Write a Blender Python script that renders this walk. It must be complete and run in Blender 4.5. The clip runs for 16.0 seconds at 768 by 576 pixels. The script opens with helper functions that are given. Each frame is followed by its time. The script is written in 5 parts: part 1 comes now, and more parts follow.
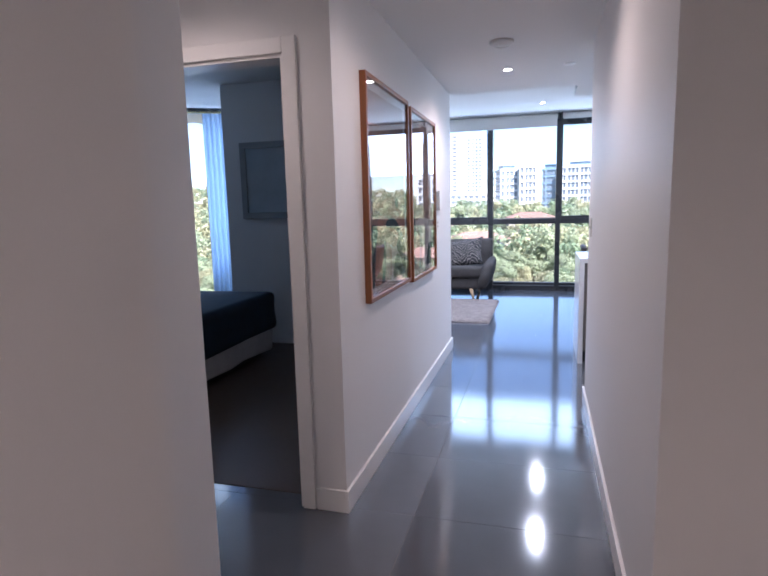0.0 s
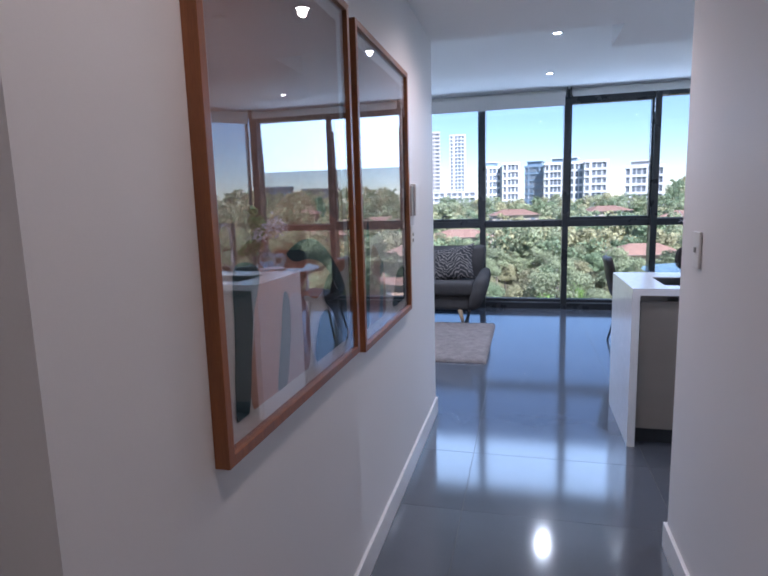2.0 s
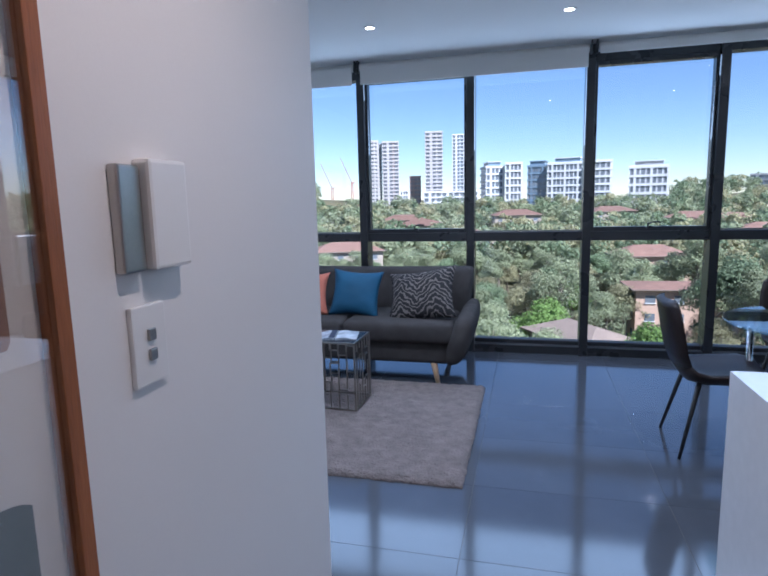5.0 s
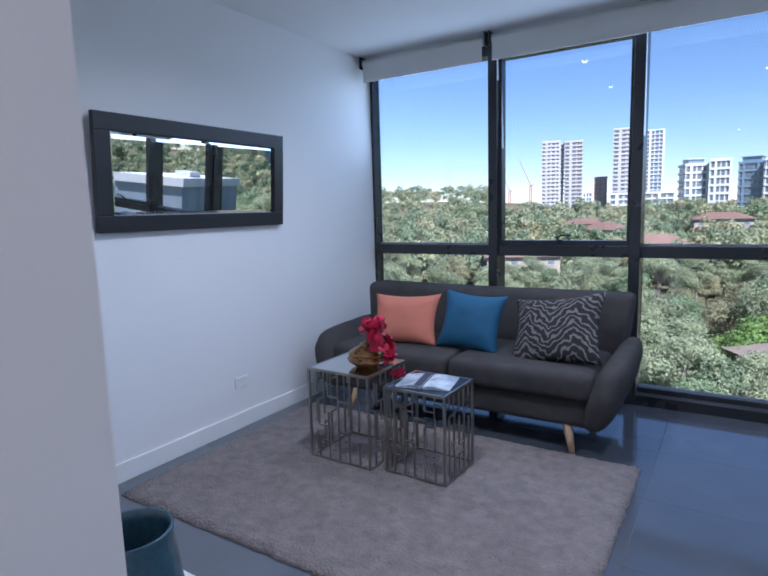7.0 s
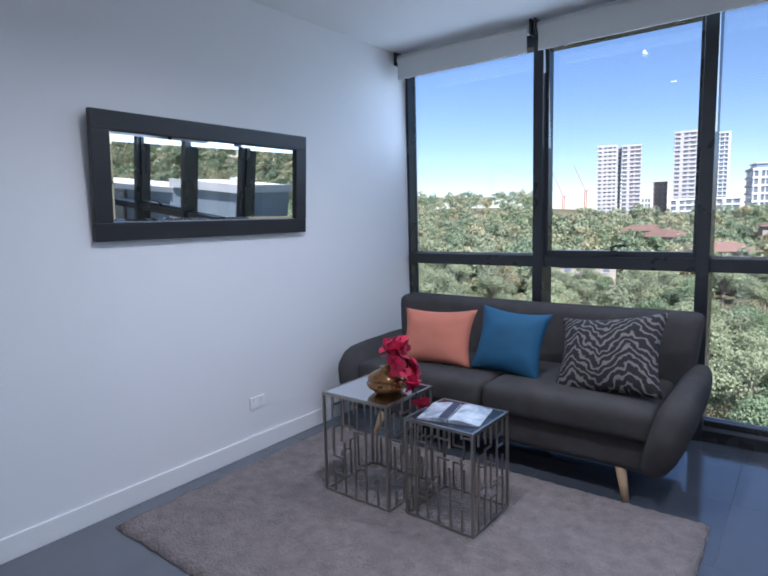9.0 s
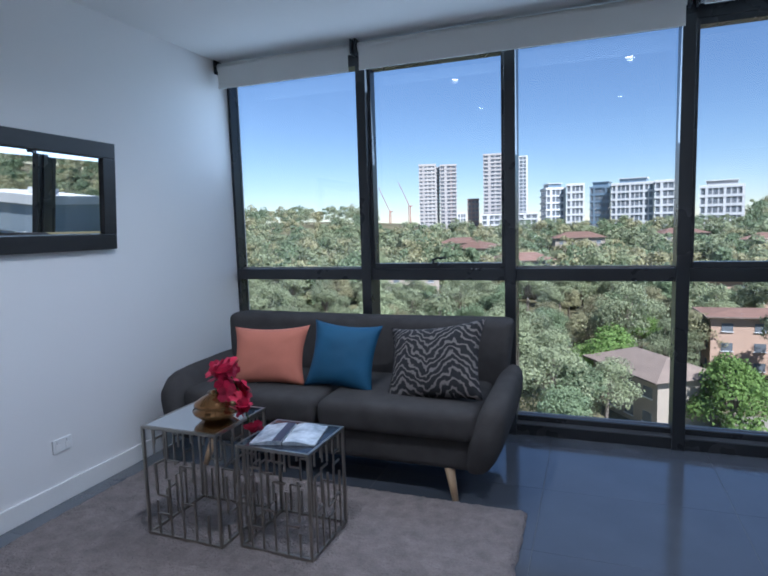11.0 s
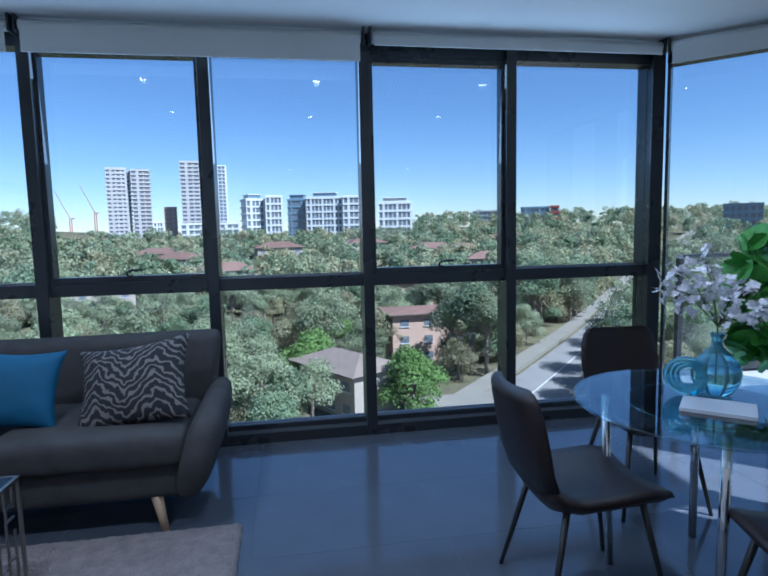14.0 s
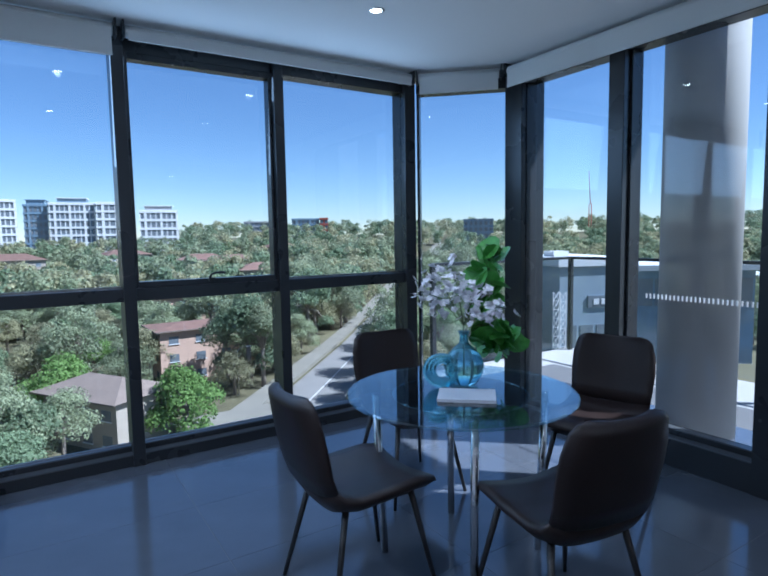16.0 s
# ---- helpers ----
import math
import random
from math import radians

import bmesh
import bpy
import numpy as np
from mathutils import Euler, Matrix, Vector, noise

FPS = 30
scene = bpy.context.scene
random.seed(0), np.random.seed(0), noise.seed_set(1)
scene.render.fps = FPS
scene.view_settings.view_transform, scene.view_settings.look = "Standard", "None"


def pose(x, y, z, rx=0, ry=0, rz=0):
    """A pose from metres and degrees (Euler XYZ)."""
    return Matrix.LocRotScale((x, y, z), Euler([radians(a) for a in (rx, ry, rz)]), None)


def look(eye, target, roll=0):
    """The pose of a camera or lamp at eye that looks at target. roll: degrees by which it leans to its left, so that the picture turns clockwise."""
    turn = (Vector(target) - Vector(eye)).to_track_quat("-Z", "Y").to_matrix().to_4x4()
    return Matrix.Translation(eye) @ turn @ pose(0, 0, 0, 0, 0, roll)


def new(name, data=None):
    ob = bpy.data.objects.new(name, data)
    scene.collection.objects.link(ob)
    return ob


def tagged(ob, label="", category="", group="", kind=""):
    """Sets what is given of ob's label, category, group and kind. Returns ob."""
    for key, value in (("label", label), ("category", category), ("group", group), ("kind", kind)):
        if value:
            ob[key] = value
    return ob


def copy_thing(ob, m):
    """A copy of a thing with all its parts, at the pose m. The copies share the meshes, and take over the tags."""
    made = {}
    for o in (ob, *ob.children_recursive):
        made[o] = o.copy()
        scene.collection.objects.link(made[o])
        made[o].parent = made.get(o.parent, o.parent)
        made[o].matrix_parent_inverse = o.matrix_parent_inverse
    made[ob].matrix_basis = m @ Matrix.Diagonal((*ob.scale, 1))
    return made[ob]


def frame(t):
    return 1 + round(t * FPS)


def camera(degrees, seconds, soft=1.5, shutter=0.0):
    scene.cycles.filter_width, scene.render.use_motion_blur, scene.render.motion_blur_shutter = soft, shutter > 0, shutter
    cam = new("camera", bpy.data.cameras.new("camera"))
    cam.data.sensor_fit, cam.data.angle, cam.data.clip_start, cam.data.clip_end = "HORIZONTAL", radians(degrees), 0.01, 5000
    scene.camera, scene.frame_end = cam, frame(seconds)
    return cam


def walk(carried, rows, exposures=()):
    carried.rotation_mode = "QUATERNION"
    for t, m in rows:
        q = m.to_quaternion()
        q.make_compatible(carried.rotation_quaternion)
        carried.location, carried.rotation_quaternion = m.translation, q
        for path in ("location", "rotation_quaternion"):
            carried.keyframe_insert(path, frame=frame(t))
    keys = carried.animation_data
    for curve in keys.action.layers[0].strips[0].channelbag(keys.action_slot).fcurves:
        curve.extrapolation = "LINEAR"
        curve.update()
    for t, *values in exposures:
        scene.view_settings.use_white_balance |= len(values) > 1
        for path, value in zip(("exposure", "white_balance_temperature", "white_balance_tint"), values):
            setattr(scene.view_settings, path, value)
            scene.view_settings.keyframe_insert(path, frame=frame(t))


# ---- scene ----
cam = camera(69.1, 16.0, soft=1.9)
# seconds, x, y, z of the eye; yaw, pitch, roll in degrees
ROWS = [
    (0.0, -0.286, -0.479, 1.369, 16.01, -8.30, -1.44),
    (0.5, -0.369, -0.032, 1.374, 15.75, -8.59, -1.32),
    (1.0, -0.442, 0.399, 1.379, 15.80, -8.68, -1.28),
    (1.5, -0.503, 0.813, 1.384, 15.64, -8.74, -1.36),
    (2.0, -0.552, 1.211, 1.389, 14.35, -8.58, -1.59),
    (2.5, -0.590, 1.592, 1.395, 13.44, -8.56, -1.49),
    (3.0, -0.617, 1.956, 1.400, 13.73, -8.55, -1.45),
    (3.5, -0.632, 2.304, 1.405, 13.27, -8.70, -1.40),
    (6.0, -0.512, 3.931, 1.415, 19.27, -8.35, -1.15),
    (6.5, -0.496, 4.176, 1.415, 25.74, -8.09, -1.50),
    (7.0, -0.498, 4.385, 1.415, 32.40, -7.84, -1.65),
    (7.5, -0.519, 4.545, 1.415, 38.90, -7.50, -1.50),
    (8.0, -0.557, 4.640, 1.415, 41.10, -7.52, -1.40),
    (10.5, -0.592, 4.812, 1.420, 24.74, -6.21, -1.77),
    (11.0, -0.592, 4.812, 1.420, 20.44, -6.16, -1.69),
    (11.5, -0.592, 4.812, 1.420, 16.27, -6.13, -1.71),
    (12.0, -0.592, 4.812, 1.420, 11.95, -6.06, -1.72),
    (12.5, -0.592, 4.812, 1.420, 7.47, -6.09, -1.62),
    (13.0, -0.592, 4.812, 1.420, 2.54, -5.99, -1.53),
    (13.5, -0.592, 4.812, 1.420, -3.29, -5.94, -1.43),
    (14.0, -0.592, 4.812, 1.420, -9.41, -5.92, -1.25),
    (14.5, -0.592, 4.812, 1.420, -15.66, -5.86, -1.00),
    (15.0, -0.592, 4.812, 1.420, -21.82, -5.72, -0.92),
    (15.5, -0.592, 4.812, 1.420, -27.39, -5.53, -0.90),
    (16.0, -0.592, 4.812, 1.420, -32.44, -5.24, -0.97),
]

walk(cam, [(t, pose(x, y, z, 90 + pitch, 0, yaw) @ pose(0, 0, 0, 0, 0, roll)) for t, x, y, z, yaw, pitch, roll in ROWS],
     exposures=[(0.0, 2.5, 5650, 21), (1.0, 2.3, 5450, 20), (2.0, 1.78, 5500, 19), (3.0, 1.70, 5550, 19), (3.6, 1.66, 5600, 18), (6.0, 1.2, 5250, 17), (7.0, 1.32, 5450, 18), (8.0, 1.52, 5750, 20), (10.5, 1.15, 5700, 14), (11.5, 1.06, 5350, 13), (12.5, 1.0, 4950, 9), (14.5, 1.03, 4900, 9), (16.0, 1.07, 4950, 10)])

# ---- world and lights ----
SUN_EL, SUN_AZ = radians(50), math.atan2(0.68, -0.62)   # azimuth from +y towards +x
world = bpy.data.worlds.new("sky")
world.use_nodes = True
scene.world = world
wn = world.node_tree.nodes
sky = wn.new("ShaderNodeTexSky")
sky.sky_type, sky.sun_disc = "NISHITA", False
sky.sun_elevation, sky.sun_rotation = SUN_EL, SUN_AZ
sky.air_density, sky.dust_density, sky.ozone_density = 0.9, 0.0, 1.8
vivid = wn.new("ShaderNodeHueSaturation")
vivid.inputs["Saturation"].default_value = 1.04
world.node_tree.links.new(sky.outputs[0], vivid.inputs["Color"])
world.node_tree.links.new(vivid.outputs[0], wn["Background"].inputs[0])
wn["Background"].inputs[1].default_value = 0.060
sun_data = bpy.data.lights.new("sun", "SUN")
sun_data.energy, sun_data.angle, sun_data.color = 5.0, radians(0.53), (1.0, 0.95, 0.87)
sun = new("sun", sun_data)
to_sun = Vector((math.sin(SUN_AZ) * math.cos(SUN_EL), math.cos(SUN_AZ) * math.cos(SUN_EL), math.sin(SUN_EL)))
sun.matrix_world = look((0, 0, 30), Vector((0, 0, 30)) - to_sun)


def area_lamp(name, m, w, h, watts, colour):
    d = bpy.data.lights.new(name, "AREA")
    d.shape, d.size, d.size_y, d.energy, d.color = "RECTANGLE", w, h, watts, colour
    ob = new(name, d)
    ob.matrix_world = m
    return ob


def downlight_lamp(x, y, z, watts, colour):
    d = bpy.data.lights.new("downlight_lamp", "SPOT")
    d.energy, d.color, d.spot_size, d.spot_blend, d.shadow_soft_size = watts, colour, radians(155), 0.9, 0.022
    ob = new("downlight_lamp", d)
    ob.location = (x, y, z)
    return ob


# area lamps added in the window openings, boosting the daylight indoors
for m, w, h, watts in ((look((-0.60, 8.595, 2.20), (-0.60, 4.0, 1.8)), 5.1, 0.66, 11), (look((-4.36, 5.72, 1.5), (-3.66, 4.4, 1.4)), 1.6, 2.0, 5)):
    area_lamp("window_daylight", m, w, h, watts, (0.58, 0.79, 1.0))
# lit ceiling downlights; those in entry, alcove and kitchen are unseen, added for fill
for x, y, z, watts in ((-0.56, 3.97, 2.34, 10), (-0.50, 1.90, 2.34, 4), (-0.38, -1.5, 2.34, 14), (-1.72, 1.22, 2.34, 2.8), (1.25, 3.95, 2.34, 11), (-0.32, 7.60, 2.68, 14), (-0.32, 6.12, 2.68, 16), (1.16, 7.60, 2.68, 9), (1.14, 6.20, 2.68, 9), (-1.73, 7.55, 2.68, 15), (-1.75, 6.25, 2.68, 33)):
    downlight_lamp(x, y, z, watts, (1.0, 0.77, 0.61) if z < 2.5 and x < 1 else (0.92, 0.96, 1.0))

# ---- materials ----
def material(name, colour, rough=0.5, metal=0.0, spread=0.06, scale=6.0, fine=90.0, bump=0.0, spec=0.5, per_object=0.0, per_island=0.0,
             stretch=(1, 1, 1), colour2=None, rough_spread=0.06, coat=0.0, bump_scale=None):
    """Principled surface with variation at two sizes, in object space."""
    m = bpy.data.materials.new(name)
    m.use_nodes = True
    n, k = m.node_tree.nodes, m.node_tree.links
    b = n["Principled BSDF"]
    tc, mp = n.new("ShaderNodeTexCoord"), n.new("ShaderNodeMapping")
    mp.inputs["Scale"].default_value = stretch
    k.new(tc.outputs["Object"], mp.inputs[0])
    big, small = n.new("ShaderNodeTexNoise"), n.new("ShaderNodeTexNoise")
    for t, s, d in ((big, scale, 4), (small, fine, 3)):
        t.inputs["Scale"].default_value, t.inputs["Detail"].default_value = s, d
        k.new(mp.outputs[0], t.inputs["Vector"])
    ramp = n.new("ShaderNodeMix")
    ramp.data_type = "RGBA"
    a = [max(0.0, c * (1 - spread)) for c in colour]
    c2 = colour2 or [min(1.0, c * (1 + spread)) for c in colour]
    ramp.inputs[6].default_value, ramp.inputs[7].default_value = (*a, 1), (*c2, 1)
    mixf = n.new("ShaderNodeMath")
    mixf.operation = "MULTIPLY_ADD"
    mixf.inputs[1].default_value = 0.35
    k.new(small.outputs[0], mixf.inputs[0])
    sc = n.new("ShaderNodeMath")
    sc.operation = "MULTIPLY"
    sc.inputs[1].default_value = 0.65
    k.new(big.outputs[0], sc.inputs[0])
    k.new(sc.outputs[0], mixf.inputs[2])
    cr = n.new("ShaderNodeMapRange")
    cr.inputs[1].default_value, cr.inputs[2].default_value = 0.3, 0.7
    k.new(mixf.outputs[0], cr.inputs[0])
    k.new(cr.outputs[0], ramp.inputs[0])
    last = ramp.outputs[2]
    for amount, node, out in ((per_object, "ShaderNodeObjectInfo", "Random"), (per_island, "ShaderNodeNewGeometry", "Random Per Island")):
        if amount:
            src = n.new(node)
            mr = n.new("ShaderNodeMapRange")
            mr.inputs[3].default_value, mr.inputs[4].default_value = 1 - amount, 1 + amount
            k.new(src.outputs[out], mr.inputs[0])
            hs = n.new("ShaderNodeHueSaturation")
            k.new(mr.outputs[0], hs.inputs["Value"])
            k.new(last, hs.inputs["Color"])
            last = hs.outputs[0]
    k.new(last, b.inputs["Base Color"])
    rr = n.new("ShaderNodeMapRange")
    rr.inputs[3].default_value, rr.inputs[4].default_value = max(0.0, rough - rough_spread), min(1.0, rough + rough_spread)
    k.new(big.outputs[0], rr.inputs[0])
    k.new(rr.outputs[0], b.inputs["Roughness"])
    b.inputs["Metallic"].default_value = metal
    b.inputs["Specular IOR Level"].default_value = spec
    b.inputs["Coat Weight"].default_value, b.inputs["Coat Roughness"].default_value = coat, 0.11
    if bump:
        bp = n.new("ShaderNodeBump")
        bp.inputs["Strength"].default_value, bp.inputs["Distance"].default_value = min(1.0, bump * 100), 0.01 if bump < 0.01 else bump
        src = small
        if bump_scale:
            src = n.new("ShaderNodeTexNoise")
            src.inputs["Scale"].default_value, src.inputs["Detail"].default_value = bump_scale, 4
            k.new(mp.outputs[0], src.inputs["Vector"])
        k.new(src.outputs[0], bp.inputs["Height"])
        k.new(bp.outputs[0], b.inputs["Normal"])
    return m


def glass_pane(name, tint=(1, 1, 1), gloss=1.0):
    """Thin flat glass: clear, with the mirror gloss that Fresnel gives."""
    m = bpy.data.materials.new(name)
    m.use_nodes = True
    n, k = m.node_tree.nodes, m.node_tree.links
    n.remove(n["Principled BSDF"])
    tr, gl, mx, fr = (n.new("ShaderNodeBsdf" + s) if s in ("Transparent", "Glossy") else n.new("ShaderNode" + s) for s in ("Transparent", "Glossy", "MixShader", "LayerWeight"))
    tr.inputs[0].default_value = (*tint, 1)
    gl.inputs["Roughness"].default_value = 0.0
    fr.inputs["Blend"].default_value = 0.5
    pw = n.new("ShaderNodeMath")
    pw.operation = "POWER"
    pw.inputs[1].default_value = 5.0
    k.new(fr.outputs["Facing"], pw.inputs[0])
    mul = n.new("ShaderNodeMath")
    mul.operation = "MULTIPLY_ADD"
    mul.inputs[1].default_value, mul.inputs[2].default_value = 0.9, 0.04 * gloss
    mul.use_clamp = True
    k.new(pw.outputs[0], mul.inputs[0])
    k.new(mul.outputs[0], mx.inputs[0])
    k.new(tr.outputs[0], mx.inputs[1])
    k.new(gl.outputs[0], mx.inputs[2])
    k.new(mx.outputs[0], n["Material Output"].inputs[0])
    return m


def glow(name, colour, strength):
    m = bpy.data.materials.new(name)
    m.use_nodes = True
    b = m.node_tree.nodes["Principled BSDF"]
    b.inputs["Base Color"].default_value = (*colour, 1)
    b.inputs["Emission Color"].default_value, b.inputs["Emission Strength"].default_value = (*colour, 1), strength
    return m


M_WALL = material("painted_plaster", (0.78, 0.77, 0.76), 0.55, spread=0.02, scale=1.3, fine=260, bump=0.0002, spec=0.35)
M_CEIL = material("ceiling_paint", (0.80, 0.80, 0.79), 0.8, spread=0.02, scale=1.0, fine=150, spec=0.2)
M_TRIM = material("gloss_trim_paint", (0.80, 0.79, 0.77), 0.32, spread=0.02, scale=3, fine=60)
M_TILE = material("grey_porcelain_tile", (0.092, 0.103, 0.124), 0.10, spread=0.10, scale=3.5, fine=160, per_object=0.05, spec=0.5, rough_spread=0.03, coat=0.7)
M_GROUT = material("pale_grey_grout", (0.13, 0.128, 0.126), 0.9, spread=0.1)
M_CARPET = material("dark_polished_flooring", (0.075, 0.058, 0.047), 0.45, spread=0.2, scale=4, fine=90)
M_ALU = material("black_powder_coated_aluminium", (0.022, 0.024, 0.027), 0.28, metal=0.0, spread=0.1, scale=2, fine=120, spec=0.5)
M_GLASS = glass_pane("window_glass", (0.97, 0.985, 1.0))
M_PICGLASS = glass_pane("picture_glass", gloss=4.5)
M_BLIND = material("white_blind_fabric", (0.70, 0.69, 0.66), 0.85, spread=0.03, scale=3, fine=350, bump=0.0008)
M_PLASTIC = material("white_plastic", (0.78, 0.78, 0.77), 0.35, spread=0.01)
M_CHROME = material("chrome", (0.75, 0.76, 0.78), 0.12, metal=1.0, spread=0.03)
M_LEDGE = material("sky_sheen_ledge", (0.16, 0.17, 0.18), 0.30, metal=0.6, spread=0.1, scale=3, fine=120)
M_STEEL = material("brushed_nickel", (0.45, 0.43, 0.41), 0.34, metal=1.0, spread=0.08, fine=200)
M_LAMPGLOW = glow("downlight_glow", (1.0, 0.93, 0.85), 14.0)


# ---- building helpers ----
def box(bm, x0, x1, y0, y1, z0, z1):
    v = [bm.verts.new(p) for p in ((x0, y0, z0), (x1, y0, z0), (x1, y1, z0), (x0, y1, z0), (x0, y0, z1), (x1, y0, z1), (x1, y1, z1), (x0, y1, z1))]
    for f in ((3, 2, 1, 0), (4, 5, 6, 7), (0, 1, 5, 4), (1, 2, 6, 5), (2, 3, 7, 6), (3, 0, 4, 7)):
        bm.faces.new([v[i] for i in f])
    return bm


def boxes(*lims, bevel=0.0, segments=2):
    bm = bmesh.new()
    for b in lims:
        box(bm, *b)
    if bevel:
        bmesh.ops.bevel(bm, geom=bm.edges[:], offset=bevel, segments=segments, affect="EDGES", profile=0.6)
    return bm


def tube(bm, points, radii, seg=10, caps=True):
    """A round rod through the points."""
    pts = [Vector(p) for p in points]
    if isinstance(radii, (int, float)):
        radii = [radii] * len(pts)
    rings, up = [], None
    for i, p in enumerate(pts):
        d = (pts[min(i + 1, len(pts) - 1)] - pts[max(i - 1, 0)]).normalized()
        if up is None:
            up = d.orthogonal().normalized()
        up = (up - d * up.dot(d)).normalized()
        side = d.cross(up)
        rings.append([bm.verts.new(p + radii[i] * (math.cos(a) * up + math.sin(a) * side)) for a in (2 * math.pi * j / seg for j in range(seg))])
    for a, b in zip(rings, rings[1:]):
        for j in range(seg):
            bm.faces.new((a[j], a[(j + 1) % seg], b[(j + 1) % seg], b[j]))
    if caps:
        bm.faces.new(rings[0][::-1])
        bm.faces.new(rings[-1])
    return bm


def lathe(bm, profile, seg=24, centre=(0, 0, 0)):
    """A turned shape: profile of (radius, height)."""
    cx, cy, cz = centre
    rings = [[bm.verts.new((cx + r * math.cos(2 * math.pi * j / seg), cy + r * math.sin(2 * math.pi * j / seg), cz + z)) for j in range(seg)] for r, z in profile]
    for a, b in zip(rings, rings[1:]):
        for j in range(seg):
            bm.faces.new((a[j], a[(j + 1) % seg], b[(j + 1) % seg], b[j]))
    if profile[0][0] > 1e-4:
        bm.faces.new(rings[0][::-1])
    if profile[-1][0] > 1e-4:
        bm.faces.new(rings[-1])
    return bm


def finish(bm, name, mat, smooth=False):
    bmesh.ops.recalc_face_normals(bm, faces=bm.faces[:])
    me = bpy.data.meshes.new(name)
    bm.to_mesh(me)
    bm.free()
    for m in mat if isinstance(mat, (list, tuple)) else [mat]:
        me.materials.append(m)
    if smooth:
        for p in me.polygons:
            p.use_smooth = True
    return me


def part(name, bm, mat, parent, label="", smooth=False, m=None):
    ob = new(name, finish(bm, name, mat, smooth))
    ob.parent = parent
    if m is not None:
        ob.matrix_basis = m
    return tagged(ob, label)


def thing(name, label, category, m=Matrix(), group="", kind=""):
    ob = new(name)
    ob.empty_display_size = 0.1
    ob.matrix_basis = m
    return tagged(ob, label, category, group, kind)


def solo(name, bm, mat, label, category, group="", kind="", smooth=False, m=None):
    ob = new(name, finish(bm, name, mat, smooth))
    if m is not None:
        ob.matrix_basis = m
    return tagged(ob, label, category, group, kind)


def structure(name, bm, mat, label, category="wall"):
    return solo(name, bm, mat, label, category, kind="structure")


# ---- the shell ----
XL, XR, YF = -1.122, 0.005, 8.55           # corridor walls, front of the window frames
XW, XE = -3.26, 2.62                    # west wall and east glazing of the living room
Y0, YE, YK = 1.74, 4.75, 3.46           # bedroom door wall, end of corridor wall, end of kitchen side wall
CL, CH = 2.36, 2.70                     # low and high ceiling
TH = 0.11

floor = structure("floor", boxes((XW - 0.4, 4.2, -2.6, 8.9, -0.30, -0.0012)), M_GROUT, "large grey polished porcelain floor tiles", "floor")
structure("bedroom_floor", boxes((-5.3, XL - 0.02, Y0 + 0.10, 4.64, -0.05, 0.004), (-5.3, -3.36, 4.64, 6.6, -0.05, 0.004)), M_CARPET, "dark semi-polished flooring in the bedroom", "floor")
structure("wall_corridor_west", boxes((XL - TH, XL, Y0, YE, 0, CH)), M_WALL, "white painted corridor wall hung with two pictures")
structure("wall_living_south", boxes((-3.36, XL - TH, YE - TH, YE, 0, CH)), M_WALL, "white painted wall between living room and bedroom")
structure("wall_bedroom_door", boxes((-1.325, XL - TH, Y0, Y0 + TH, 0, CH), (-2.125, -1.325, Y0, Y0 + TH, 2.01, CH), (-5.3, -2.125, Y0, Y0 + TH, 0, CH)), M_WALL, "white painted wall with the bedroom doorway")
structure("wall_entry_west", boxes((XL - TH, XL, -2.5, 0.74, 0, CL), (-2.6, XL - TH, 0.63, 0.74, 0, CL), (-2.6, -2.49, 0.74, Y0, 0, CL), (XL, -0.785, -2.5, 0.15, 0, CL)), M_WALL, "white painted entry wall with outer corners")
structure("wall_corridor_east", boxes((XR, XR + TH, 1.0, YK, 0, CH)), M_WALL, "white painted corridor wall ending at the kitchen")
structure("wall_kitchen_south", boxes((XR + TH, 4.1, YK - TH, YK, 0, CH)), M_WALL, "white painted wall behind the kitchen")
structure("wall_entry_east", boxes((XR + TH, 1.09, 1.0, 1.11, 0, CL), (1.09, 1.2, -2.5, 1.11, 0, CL)), M_WALL, "white painted entry wall with an outer corner")
structure("wall_entry_south", boxes((-1.3, 1.3, -2.6, -2.5, 0, CL)), M_WALL, "plain painted wall behind the entry")
structure("wall_living_west", boxes((XW - 0.21, XW, YE, 8.75, 0, CH)), M_WALL, "white painted living room wall with a mirror")
structure("wall_bedroom_west", boxes((-5.4, -5.3, Y0, 5.25, 0, CH)), M_WALL, "painted bedroom wall behind the bed head")
structure("wall_bedroom_north", boxes((-5.3, -5.12, 5.16, 5.21, 0, CH)), M_WALL, "narrow painted wall beside the bedroom window")
structure("wall_bedroom_east", boxes((-3.40, -3.36, YE - TH, 6.12, 0, CH)), M_WALL, "painted wall at the end of the bedroom window")
structure("wall_kitchen_east", boxes((4.1, 4.2, YK - TH, 5.0, 0, CH), (XE, 4.1, 5.0, 5.1, 0, CH), (XE, XE + 0.2, 5.1, 5.75, 0, CH)), M_WALL, "plain painted wall closing the kitchen")
structure("ceiling", boxes((-5.4, XE + 0.26, YE - 0.02, 8.75, CH, CH + 0.25), (XE + 0.26, 4.2, YE - 0.02, 5.1, CH, CH + 0.25)), M_CEIL, "white painted plaster ceiling", "ceiling")
